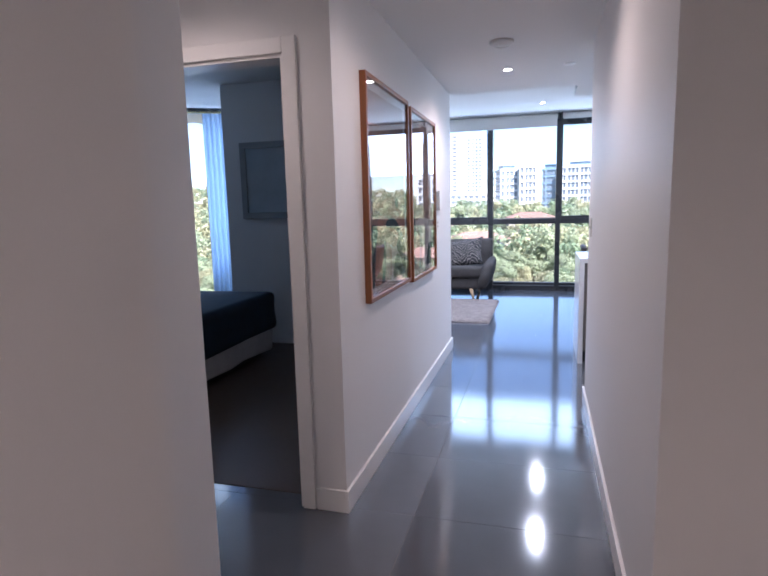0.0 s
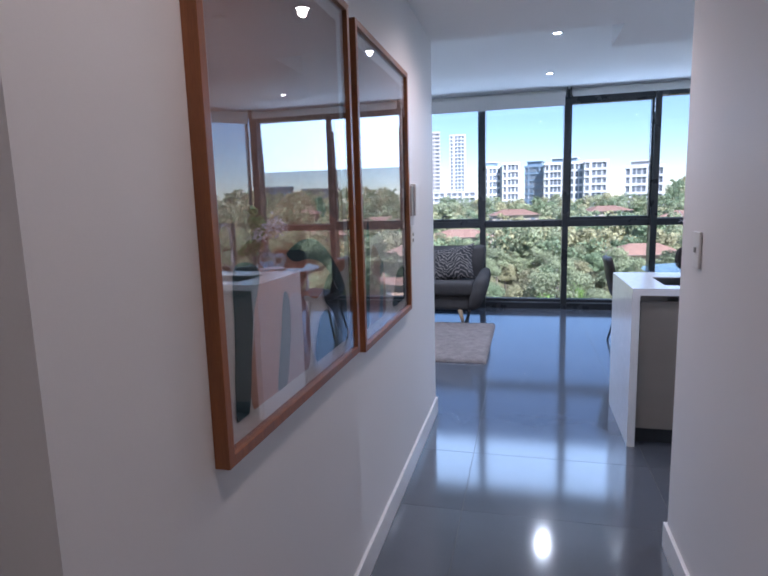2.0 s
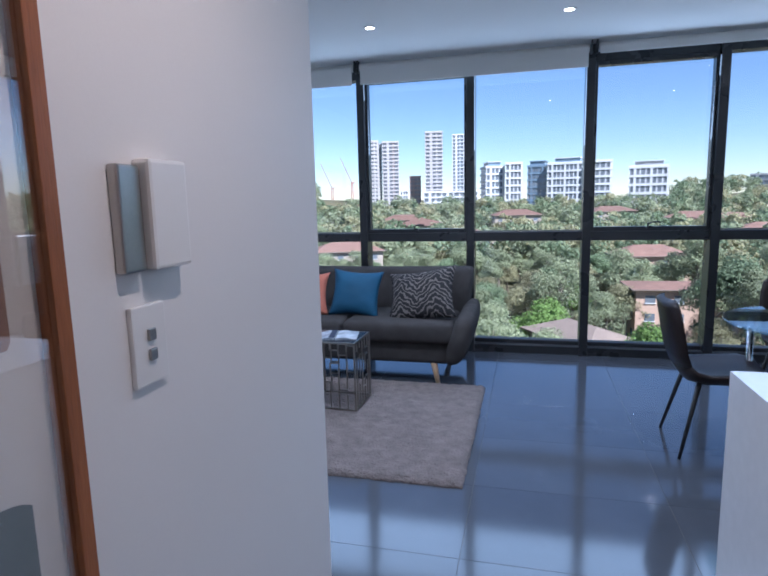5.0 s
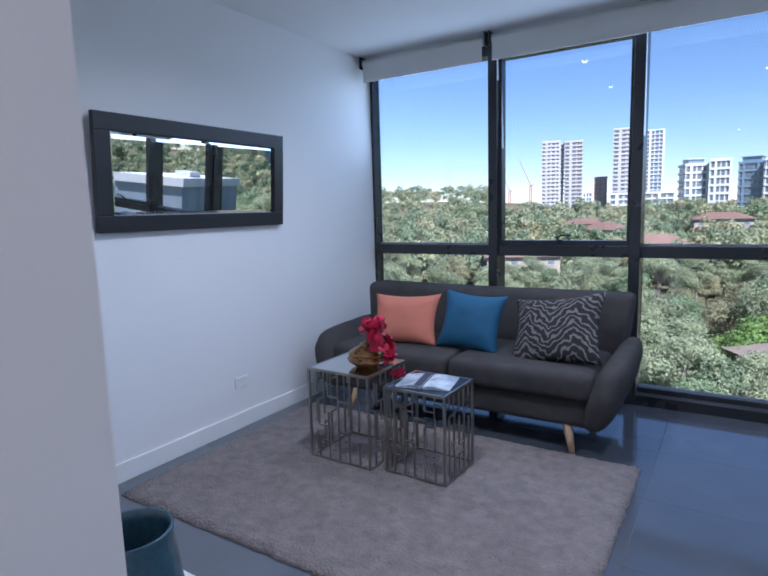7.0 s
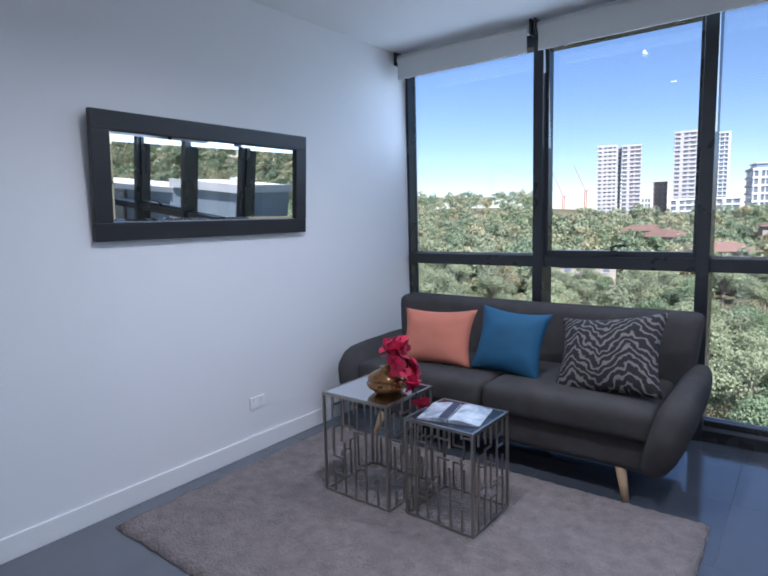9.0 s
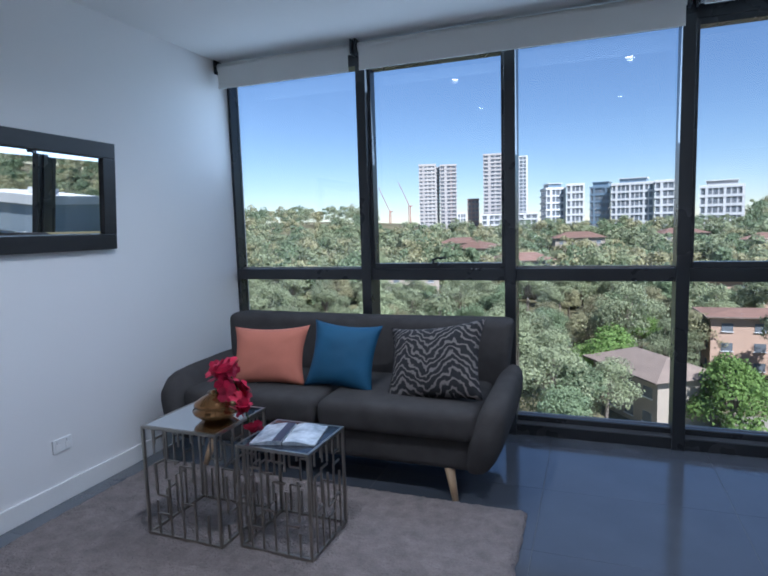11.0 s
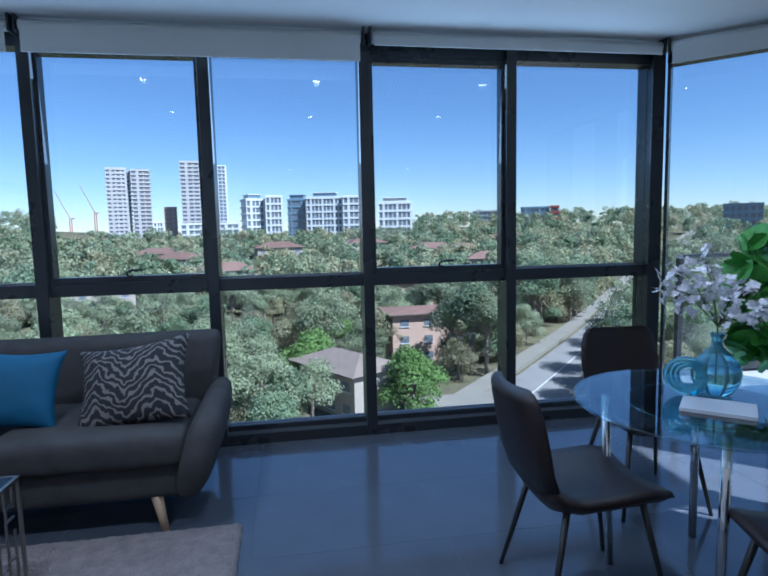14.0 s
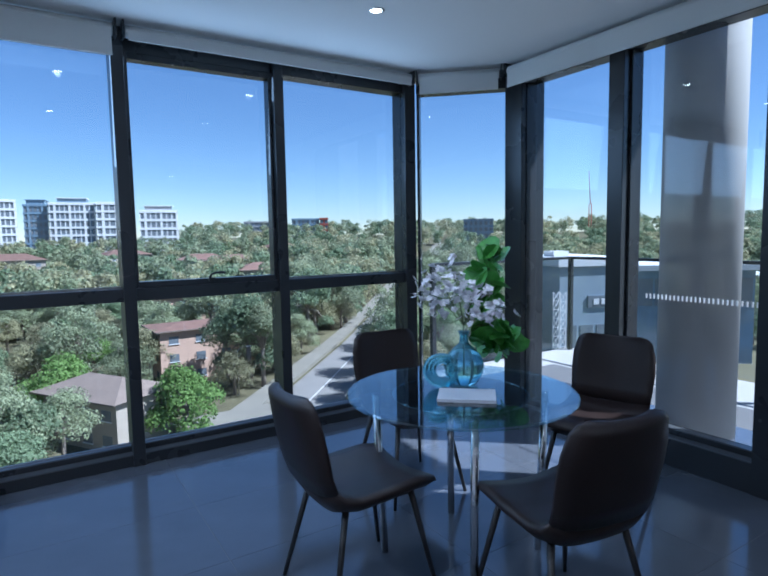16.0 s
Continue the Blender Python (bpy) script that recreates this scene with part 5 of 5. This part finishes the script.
def tower(az0, az1, d, top, depth, storeys, core, slab, label, bays=6, turn=0.0, recess=0.6, pier=True, band=0.26, setback=0.0):
    """A block of flats: glazed core, a balcony slab at each storey, piers, and a top floor that may be set back."""
    x, y = polar((az0 + az1) / 2, d)
    w = 2 * d * math.tan(radians((az1 - az0) / 2))
    z0 = land(x, y) - 2
    root = thing("apartment_building", label, "building", pose(x, y, 0, 0, 0, -(az0 + az1) / 2 + turn))
    part("wall", boxes((-w / 2 + recess, w / 2 - recess, recess, depth, z0, top - 0.5)), core, root)
    h = (top - z0) / storeys
    sl = finish(boxes((-w / 2, w / 2, 0, depth + 0.4, 0, h * band)), "balcony_slab", slab)
    for i in range(storeys):
        s = new("balcony_slab", sl)
        s.parent, s.location = root, (0, 0, z0 + (i + 1) * h - h * band)
    if pier:
        pm = finish(boxes((-0.22, 0.22, 0.3, 1.6, z0, top - 0.3)), "pier", slab)
        wide = finish(boxes((-w / bays * 0.22, w / bays * 0.22, 0.05, 1.6, z0, top - 0.2)), "pier", slab)
        for i in range(bays + 1):
            p = new("pier", wide if i % 3 == 1 else pm)
            p.parent, p.location = root, (-w / 2 + 0.5 + (w - 1.0) * i / bays, 0, 0)
    wm = finish(boxes((-w / bays * 0.30, w / bays * 0.30, recess - 0.15, recess + 0.1, 0, h * 0.58)), "window", M_WIN)
    for i in range(storeys):
        for j in range(bays):
            o = new("window", wm)
            o.parent, o.location = root, (-w / 2 + w * (j + 0.5) / bays, 0, z0 + i * h + h * 0.08)
    part("roof", boxes((-w / 2, w / 2, 0.2, depth, top - 0.3, top + 0.3)), slab, root)
    if setback:
        part("top_floor", boxes((-w / 2 + setback, w / 2 - setback, 2.0, depth - 1, top + 0.3, top + 2.4)), core, root)
        part("top_roof", boxes((-w / 2 + setback - 0.5, w / 2 - setback + 0.5, 1.4, depth - 0.5, top + 2.4, top + 2.8)), slab, root)
    return root


tower(-16.6, -14.85, 430, 48.0, 22, 18, M_WHITEBLD, M_TANBLD, "pale grey residential tower half with small windows", 4, band=0.5)
tower(-14.85, -14.5, 432, 46.0, 18, 18, M_GREYBLD, M_GREYBLD, "dark recessed slot between the tower halves", 1, pier=False)
tower(-14.5, -12.8, 428, 47.0, 22, 18, M_REDGREY, M_TANBLD, "warm grey residential tower half with banded balconies", 3, band=0.38)
tower(-12.8, -11.9, 400, 10.0, 16, 5, M_GREYBLD, M_WHITEBLD, "low white podium block beside the tower", 3)
tower(-11.8, -10.6, 440, 21.5, 14, 7, M_GREYBLD, M_REDGREY, "distant reddish brown block", 3, band=0.4)
tower(-10.2, -8.4, 425, 53.0, 20, 20, M_GREYBLD, M_TANBLD, "tall grey residential tower with banded balconies", 3, band=0.4)
tower(-7.5, -5.9, 432, 51.0, 20, 20, M_BLUEBLD, M_WHITEBLD, "tall pale glazed residential tower", 4, band=0.2)
tower(-10.4, -4.9, 395, 8.5, 14, 4, M_GREYBLD, M_WHITEBLD, "low white podium with dark glazing", 9)
tower(-4.2, -2.3, 335, 21.0, 15, 8, M_BLUEBLD, M_WHITEBLD, "white apartment block with blue glazed corner", 4, turn=14, setback=2.0)
tower(-2.3, -0.6, 332, 22.6, 15, 8, M_GREYBLD, M_WHITEBLD, "white apartment block with stacked balconies", 4)
tower(-0.2, 1.7, 336, 20.6, 15, 8, M_BLUEBLD, M_BLUEBLD, "blue glazed apartment block", 5, turn=-8, band=0.2, setback=1.5)
tower(1.7, 5.4, 330, 21.4, 15, 8, M_BLUEBLD, M_WHITEBLD, "long white and blue glazed apartment block", 9, turn=-6, setback=4.0)
tower(5.4, 7.6, 326, 21.6, 15, 8, M_GREYBLD, M_WHITEBLD, "white apartment block end wing", 4)
tower(9.0, 12.4, 335, 18.0, 14, 6, M_GREYBLD, M_WHITEBLD, "pale grid fronted apartment block", 7, setback=3.0)
tower(18.5, 22.5, 520, 17.0, 20, 4, M_BLUEBLD, M_GREYBLD, "low dark glazed office block", 8)
tower(23.2, 26.0, 470, 17.5, 20, 4, M_BLUEBLD, M_BLUEBLD, "dark blue glazed office block", 6)
tower(26.0, 26.9, 468, 17.8, 20, 4, M_REDBLD, M_REDBLD, "red clad end of the office block", 2, pier=False)
tower(40.6, 43.6, 360, 11.5, 20, 5, M_BLUEBLD, M_BLUEBLD, "blue glazed office block beyond the trees", 6)


def hip_house(az, d, w, dep, eave, rise, rot, wall, roof, label, rows=2, cols=4):
    x, y = polar(az, d)
    z0 = land(x, y) - 1
    root = thing("house", label, "house", pose(x, y, 0, 0, 0, rot))
    e = eave
    part("wall", boxes((-w / 2, w / 2, -dep / 2, dep / 2, z0, e)), wall, root)
    bm = bmesh.new()
    o = 0.7
    b = [bm.verts.new(p) for p in ((-w / 2 - o, -dep / 2 - o, e), (w / 2 + o, -dep / 2 - o, e), (w / 2 + o, dep / 2 + o, e), (-w / 2 - o, dep / 2 + o, e))]
    r = [bm.verts.new(p) for p in ((-w / 2 + dep * 0.45, 0, e + rise), (w / 2 - dep * 0.45, 0, e + rise))]
    for f in ((b[0], b[1], r[1], r[0]), (b[1], b[2], r[1]), (b[2], b[3], r[0], r[1]), (b[3], b[0], r[0]), (b[3], b[2], b[1], b[0])):
        bm.faces.new(f)
    part("roof", bm, roof, root, "hipped tile roof")
    part("gutter", boxes((-w / 2 - o, w / 2 + o, -dep / 2 - o - 0.1, -dep / 2 - o, e - 0.15, e + 0.05), (-w / 2 - o - 0.1, -w / 2 - o, -dep / 2 - o, dep / 2 + o, e - 0.15, e + 0.05)), M_BROWNROOF, root)
    for i in range(rows):
        for j in range(cols):
            zc, xc = e - 1.6 - 2.9 * i, -w / 2 + w * (j + 0.5) / cols
            win = part("window", boxes((xc - 0.75, xc + 0.75, -dep / 2 - 0.06, -dep / 2 + 0.05, zc - 0.6, zc + 0.6)), M_WIN, root)
            part("sill", boxes((xc - 0.85, xc + 0.85, -dep / 2 - 0.16, -dep / 2, zc - 0.72, zc - 0.6)), M_WHITEBLD, win)
        for j in range(2):
            yc = -dep / 2 + dep * (j + 0.5) / 2
            part("window", boxes((-w / 2 - 0.06, -w / 2 + 0.05, yc - 0.7, yc + 0.7, e - 2.2 - 2.9 * i, e - 1.0 - 2.9 * i)), M_WIN, root)
    return root


hip_house(5.4, 74, 13, 8, -16.2, 1.7, -58, M_CREAM, M_BROWNROOF, "cream brick walk-up block with weathered brown hip roof")
hip_house(14.4, 101, 17, 9, -13.0, 0.6, 2, M_PINK, M_TERRA, "sunlit pinkish brick walk-up block", 3, 4)
hip_house(11.0, 150, 16, 10, -12.5, 2.4, 8, M_PINK, M_TERRA, "brick house with terracotta hip roof")
for az, d, e, rot in ((-12.4, 240, -4.4, 12), (-10.6, 225, -6.2, -20), (-1.2, 230, -3.0, 10), (14.5, 235, -4.8, -12), (17.2, 228, -5.2, 20), (22, 300, -1.5, 15), (-18.5, 150, -9.5, 25), (-6.5, 175, -8.0, 18), (7.5, 260, -2.8, 20), (20.5, 190, -7.0, -8)):
    hip_house(az, d, 18, 11, e - 1.4, 2.2, rot, M_CREAM, M_TERRA, "brick house with terracotta hip roof among the trees")
M_SHEDWALL = material("pale_blue_grey_cladding", (0.24, 0.29, 0.33), 0.6, spread=0.08, scale=0.4, fine=3)
shed = thing("warehouse", "pale blue-grey commercial building with a white flat roof and dark sign", "building", pose(*polar(50.0, 100), 0, 0, 0, -22))
part("wall", boxes((0, 13, 0, 22, -23, -3.4)), M_SHEDWALL, shed)
part("roof", boxes((-0.4, 13.4, -0.4, 22.4, -3.4, -2.8), (3, 6, 8, 12, -2.8, -1.8)), M_WHITEBLD, shed, "white metal roof with a plant box")
part("parapet", boxes((-0.5, 13.5, -0.5, -0.2, -4.2, -2.7), (-0.5, -0.2, -0.2, 22.4, -4.2, -2.7)), M_WHITEBLD, shed)
for i in range(4):
    part("window", boxes((0.8 + 3.1 * i, 3.2 + 3.1 * i, -0.12, 0.05, -19, -14.5)), M_WIN, shed)
sign = part("sign", boxes((5.2, 11.5, -0.3, 0, -11.4, -9.4)), M_WIN, shed, "dark sign band")
for i in range(3):
    part("sign_bar", boxes((6.2 + 1.5 * i, 7.2 + 1.5 * i, -0.4, -0.3, -10.9, -9.9)), M_WHITEBLD, sign)
showroom = thing("showroom", "low dark glazed showroom with a thin white roof", "building", pose(*polar(57.0, 112), 0, 0, 0, -40))
part("wall", boxes((-1, 20, 0, 18, -23, -5.5)), M_BLUEBLD, showroom)
part("roof", boxes((-2, 21, -1.5, 19, -5.5, -4.5)), M_WHITEBLD, showroom, "white roof slab")
for i in range(6):
    part("window", boxes((-0.4 + 3.4 * i, 2.6 + 3.4 * i, -0.12, 0.05, -12, -7)), M_WIN, showroom)
container = thing("shipping_container", "dark blue shipping container in the yard", "container", pose(*polar(48.6, 96), land(*polar(48.6, 96)) + 0.7, 0, 0, -30))
part("box", boxes((-3, 3, -1.2, 1.2, 0, 2.6), bevel=0.05), M_INKNAVY, container)
for i in range(14):
    part("rib", boxes((-2.9 + 0.43 * i, -2.7 + 0.43 * i, -1.26, -1.2, 0.15, 2.45)), M_INKNAVY, container)
hip_house(47.6, 135, 16, 10, -10.5, 1.0, -50, M_CREAM, M_WHITEBLD, "low cream building with a pale roof beyond the yard")
hip_house(63, 160, 26, 14, -9, 1.0, -40, M_CREAM, M_WHITEBLD, "long pale flat-topped commercial building")


def crane(az, d, top):
    x, y = polar(az, d)
    z0 = land(x, y)
    root = thing("tower_crane", "distant red tower crane on a building site", "crane", pose(x, y, 0, 0, 0, 30))
    M = M_REDBLD
    bm = bmesh.new()
    for sx in (-0.8, 0.8):
        for sy in (-0.8, 0.8):
            tube(bm, [(sx, sy, z0), (sx, sy, top)], 0.18, 5)
    for k in range(12):
        z = z0 + (top - z0) * k / 12
        tube(bm, [(-0.8, -0.8, z), (0.8, -0.8, z + (top - z0) / 12)], 0.1, 4)
    part("mast", bm, M, root)
    bm = bmesh.new()
    tube(bm, [(0, 0, top), (-10, 0, top + 22)], [0.3, 0.2], 5)
    tube(bm, [(0, 0, top), (3, 0, top + 0.5)], 0.4, 5)
    part("jib", bm, M, root)
    return root


crane(-19.6, 520, 16)
crane(-17.6, 510, 20)
crane(52.7, 420, 22)
mast = thing("lattice_mast", "pale steel lattice mast standing beyond the balcony", "mast", pose(*polar(50.0, 66), land(*polar(50.0, 66))))
bm = bmesh.new()
for sx in (-0.5, 0.5):
    for sy in (-0.5, 0.5):
        tube(bm, [(sx, sy, 0), (sx, sy, 16.5)], 0.07, 6)
part("chord", bm, M_WHITEBLD, mast)
for k in range(16):
    bm = bmesh.new()
    z = 16.5 * k / 16
    for q in (-0.5, 0.5):
        tube(bm, [(-0.5, q, z), (0.5, q, z + 1.03)], 0.04, 5)
        tube(bm, [(q, -0.5, z), (q, 0.5, z + 1.03)], 0.04, 5)
        tube(bm, [(-0.5, q, z), (0.5, q, z)], 0.04, 5)
    part("lattice_brace", bm, M_WHITEBLD, mast)


# ---- trees ----
def leaf_material(name, colour, spread):
    m = material(name, colour, 0.75, spread=spread, scale=0.35, fine=3, per_object=0.22, per_island=0.16, spec=0.2)
    n, k = m.node_tree.nodes, m.node_tree.links
    b, mx, tr = n["Principled BSDF"], n.new("ShaderNodeMixShader"), n.new("ShaderNodeBsdfTranslucent")
    k.new(b.inputs["Base Color"].links[0].from_socket, tr.inputs["Color"])
    mx.inputs[0].default_value = 0.45
    k.new(b.outputs[0], mx.inputs[1])
    k.new(tr.outputs[0], mx.inputs[2])
    k.new(mx.outputs[0], n["Material Output"].inputs[0])
    return m


LEAF = [leaf_material("grey_green_gum_foliage", (0.29, 0.325, 0.195), 0.35), leaf_material("olive_foliage", (0.31, 0.30, 0.175), 0.35),
        leaf_material("bright_green_foliage", (0.20, 0.31, 0.09), 0.3), leaf_material("deep_green_foliage", (0.20, 0.26, 0.15), 0.3)]
M_BARK = material("pale_gum_bark", (0.24, 0.20, 0.16), 0.9, spread=0.3, scale=0.8, fine=6, stretch=(1, 1, 0.2))


def crown_faces(bm, lobes, count, size, rnd):
    for c, r in lobes:
        k = max(4, int(count * r * r / sum(q * q for _, q in lobes)))
        for _ in range(k):
            d = Vector((rnd.gauss(0, 1), rnd.gauss(0, 1), rnd.gauss(0, 1))).normalized()
            if d.z < -0.45:
                d.z *= -0.5
            p = c + Vector((d.x * r, d.y * r, d.z * r * 0.78)) * rnd.uniform(0.72, 1.06)
            s = size * rnd.uniform(0.6, 1.35)
            n = (d + Vector((rnd.uniform(-0.8, 0.8), rnd.uniform(-0.8, 0.8), rnd.uniform(-0.5, 0.8)))).normalized()
            a = n.orthogonal().normalized()
            b = n.cross(a)
            q = rnd.uniform(0, 6.28)
            a, b = a * math.cos(q) + b * math.sin(q), b * math.cos(q) - a * math.sin(q)
            vs = [bm.verts.new(p + a * s), bm.verts.new(p + b * s * 0.8 - a * s * 0.5), bm.verts.new(p - b * s * 0.8 - a * s * 0.5)]
            bm.faces.new(vs)


def make_tree(seed, height, spread, leaf, label, count=6600, size=0.165):
    rnd = random.Random(seed)
    root = thing("tree", label, "tree", group="trees below the windows")
    bm = bmesh.new()
    tube(bm, [(0, 0, -0.6), (0.1, 0.05, height * 0.3), (0.2, -0.1, height * 0.55), (0.3, 0, height * 0.75)], [0.38, 0.28, 0.18, 0.08], 8)
    lobes = []
    n = rnd.randint(15, 19)
    for i in range(n):
        a, k = 2 * math.pi * i / n * 2.4 + rnd.uniform(-0.4, 0.4), rnd.uniform(0.15, 1.0)
        c = Vector((spread * 0.62 * k * math.cos(a), spread * 0.62 * k * math.sin(a), height * (0.84 - 0.72 * k * rnd.uniform(0.3, 1.0))))
        r = spread * rnd.uniform(0.25, 0.41)
        lobes.append((c, r))
        tube(bm, [(0.15, 0, height * 0.38), tuple(c * 0.5 + Vector((0, 0, height * 0.25))), tuple(c)], [0.14, 0.08, 0.03], 5)
    part("trunk", bm, M_BARK, root, "pale bark trunk and limbs", smooth=True)
    bm = bmesh.new()
    crown_faces(bm, lobes, count, size, rnd)
    part("crown", bm, leaf, root)
    return root


def keep_clear(x, y):
    for p in road_pts:
        if (p - Vector((x, y))).length < 8.5:
            return False
    for o in HOUSES:
        d = (Vector((x, y)) - Vector(o.location[:2]))
        if d.length < 8.5:
            return False
    if abs(x - px) < 7 and abs(y - py) < 5:
        return False
    for o in (shed, showroom):
        c = o.matrix_basis @ Vector((8, 9, 0))
        if (c.xy - Vector((x, y))).length < 19:
            return False
    return True


HOUSES = [o for o in bpy.data.objects if o.name.startswith("house") and o.parent is None]
kinds = [make_tree(1, 13, 6.0, LEAF[0], "grey-green gum tree with an open crown"), make_tree(2, 11, 5.4, LEAF[1], "olive green gum tree with an uneven crown"),
         make_tree(3, 9, 5.2, LEAF[2], "bright lime green broad-crowned tree", 7000, 0.155), make_tree(4, 12, 4.8, LEAF[3], "deep green dense tree"),
         make_tree(5, 15, 5.0, LEAF[0], "tall grey-green gum tree", 6200)]
rnd = random.Random(77)
first = {}


def plant_tree(k, x, y, s):
    m = pose(x, y, land(x, y) - (1.7 * s if k == 2 else 0), 0, 0, rnd.uniform(0, 360)) @ Matrix.Diagonal((s, s, s * rnd.uniform(0.9, 1.15), 1))
    if k not in first:
        first[k] = True
        kinds[k].matrix_basis = m
        return
    made = copy_thing(kinds[k], m)
    made.matrix_basis = m


for az, d, k, s in ((1.6, 82, 2, 1.5), (12.2, 69, 2, 1.28), (-4.5, 84, 2, 0.8), (-1.0, 62, 3, 0.85), (1.6, 64, 0, 0.75), (-7.0, 66, 0, 0.9), (-11.0, 70, 3, 0.9), (18.5, 88, 3, 1.35), (16.4, 90, 4, 0.95), (19.9, 86, 4, 1.05), (-3.6, 60, 0, 0.9), (-2.2, 57, 3, 0.8), (21.0, 98, 0, 1.0), (17.0, 84, 1, 0.7), (-14, 84, 2, 0.9), (-19, 78, 2, 0.95), (-26, 76, 2, 1.0),
                   (24.5, 120, 3, 1.5), (26, 150, 4, 1.4), (23.4, 128, 0, 1.5), (28.4, 150, 3, 1.6), (37.0, 100, 4, 1.35), (35.6, 112, 0, 1.55), (38.6, 108, 3, 1.5), (37.6, 128, 0, 1.6), (40.2, 122, 4, 1.4), (42.4, 126, 0, 1.5), (44.0, 135, 3, 1.5), (36.4, 140, 4, 1.45), (27, 140, 0, 1.5), (22.5, 112, 1, 0.9), (29, 165, 3, 1.3), (-32, 80, 0, 1.0)):
    plant_tree(k, *polar(az, d), s)
tries = 0
placed = []
while len(placed) < 315 and tries < 6000:
    tries += 1
    az, d = rnd.uniform(-52, 72), rnd.uniform(54, 185)
    x, y = polar(az, d)
    if not keep_clear(x, y) or any((x - a) ** 2 + (y - b) ** 2 < 16 for a, b in placed):
        continue
    if (az > 40 and d < 118) or (d < 72 and az > 1) or (-3 < az < 5 and d < 84) or (9.5 < az < 17.5 and d < 97):
        continue
    placed.append((x, y))
    plant_tree(rnd.choices((0, 1, 2, 3, 4), (5, 5, 1.3 if d > 95 else 0, 3, 4))[0], x, y, rnd.uniform(0.7, 1.15))

for leaf, share, seed in ((LEAF[0], 1150, 11), (LEAF[3], 800, 12), (LEAF[1], 750, 13)):
    verts, faces = [], []
    r2 = np.random.RandomState(seed)
    for i in range(share):
        az, d = r2.uniform(-58, 70), math.sqrt(r2.uniform(165.0 ** 2, 600.0 ** 2)) if i % 2 else r2.uniform(150, 320)
        x, y = polar(az, d)
        if not keep_clear(x, y) or (az < 13 and az > -21 and d > 318):
            continue
        z, h, w = land(x, y), r2.uniform(9, 16), r2.uniform(3.5, 6.0)
        cl = [(r2.uniform(-0.6, 0.6) * w, r2.uniform(-0.6, 0.6) * w, h * r2.uniform(0.12 if q0 > 5 else 0.45, 0.4 if q0 > 5 else 0.85), w * r2.uniform(0.35, 0.6)) for q0 in range(8)]
        for cx, cy, cz, r in cl:
            q = 52
            dv = r2.normal(size=(q, 3))
            dv /= np.linalg.norm(dv, axis=1)[:, None]
            dv[:, 2] = np.where(dv[:, 2] < -0.3, np.abs(dv[:, 2]), dv[:, 2])
            p = np.array([x + cx, y + cy, z + cz]) + dv * (r * r2.uniform(0.7, 1.08, q))[:, None]
            n = dv + r2.uniform(-0.7, 0.7, (q, 3))
            n /= np.linalg.norm(n, axis=1)[:, None]
            a = np.cross(n, r2.normal(size=(q, 3)))
            a /= np.linalg.norm(a, axis=1)[:, None]
            b = np.cross(n, a)
            s = r2.uniform(0.35, 0.75, q)[:, None]
            verts.append(np.stack((p + a * s, p + b * s * 0.8 - a * s * 0.5, p - b * s * 0.8 - a * s * 0.5), 1).reshape(-1, 3))
    verts = np.concatenate(verts)
    faces = np.arange(len(verts)).reshape(-1, 3)
    me = bpy.data.meshes.new("far_woods")
    me.from_pydata(verts.tolist(), [], faces.tolist())
    me.materials.append(leaf)
    tagged(new("far_woods", me), "distant woodland of mixed gum trees to the horizon", "woodland", kind="stuff")


def street_lamp(az, d):
    x, y = polar(az, d)
    root = thing("street_lamp", "grey metal street lamp on a tall pole", "street lamp", pose(x, y, land(x, y)))
    bm = bmesh.new()
    tube(bm, [(0, 0, 0), (0, 0, 6.5), (0.5, 0, 7.0), (1.6, 0, 7.1)], [0.09, 0.06, 0.05, 0.04], 8)
    part("pole", bm, M_STEEL, root)
    part("head", boxes((1.4, 2.1, -0.15, 0.15, 7.0, 7.15), bevel=0.02), M_GREYBLD, root)


for az, d in ((17.4, 84), (31.0, 120), (35.0, 190)):
    street_lamp(az, d)

# ---- floor tiles ----
tile_mesh = finish(boxes((0.0008, 0.8992, 0.0008, 0.5992, -0.009, 0.0), bevel=0.0008, segments=1), "tile", M_TILE)
for i in range(-3, 5):
    for j in range(-5, 13):
        x, y = -0.82 + 0.9 * i, 1.18 + 0.6 * j
        if x + 0.9 < XW or x > 4.0 or y > 8.7 or (y < 4.0 and x < -2.7):
            continue
        t = new("tile", tile_mesh)
        t.location, t.parent = (x, y, 0.0), floor
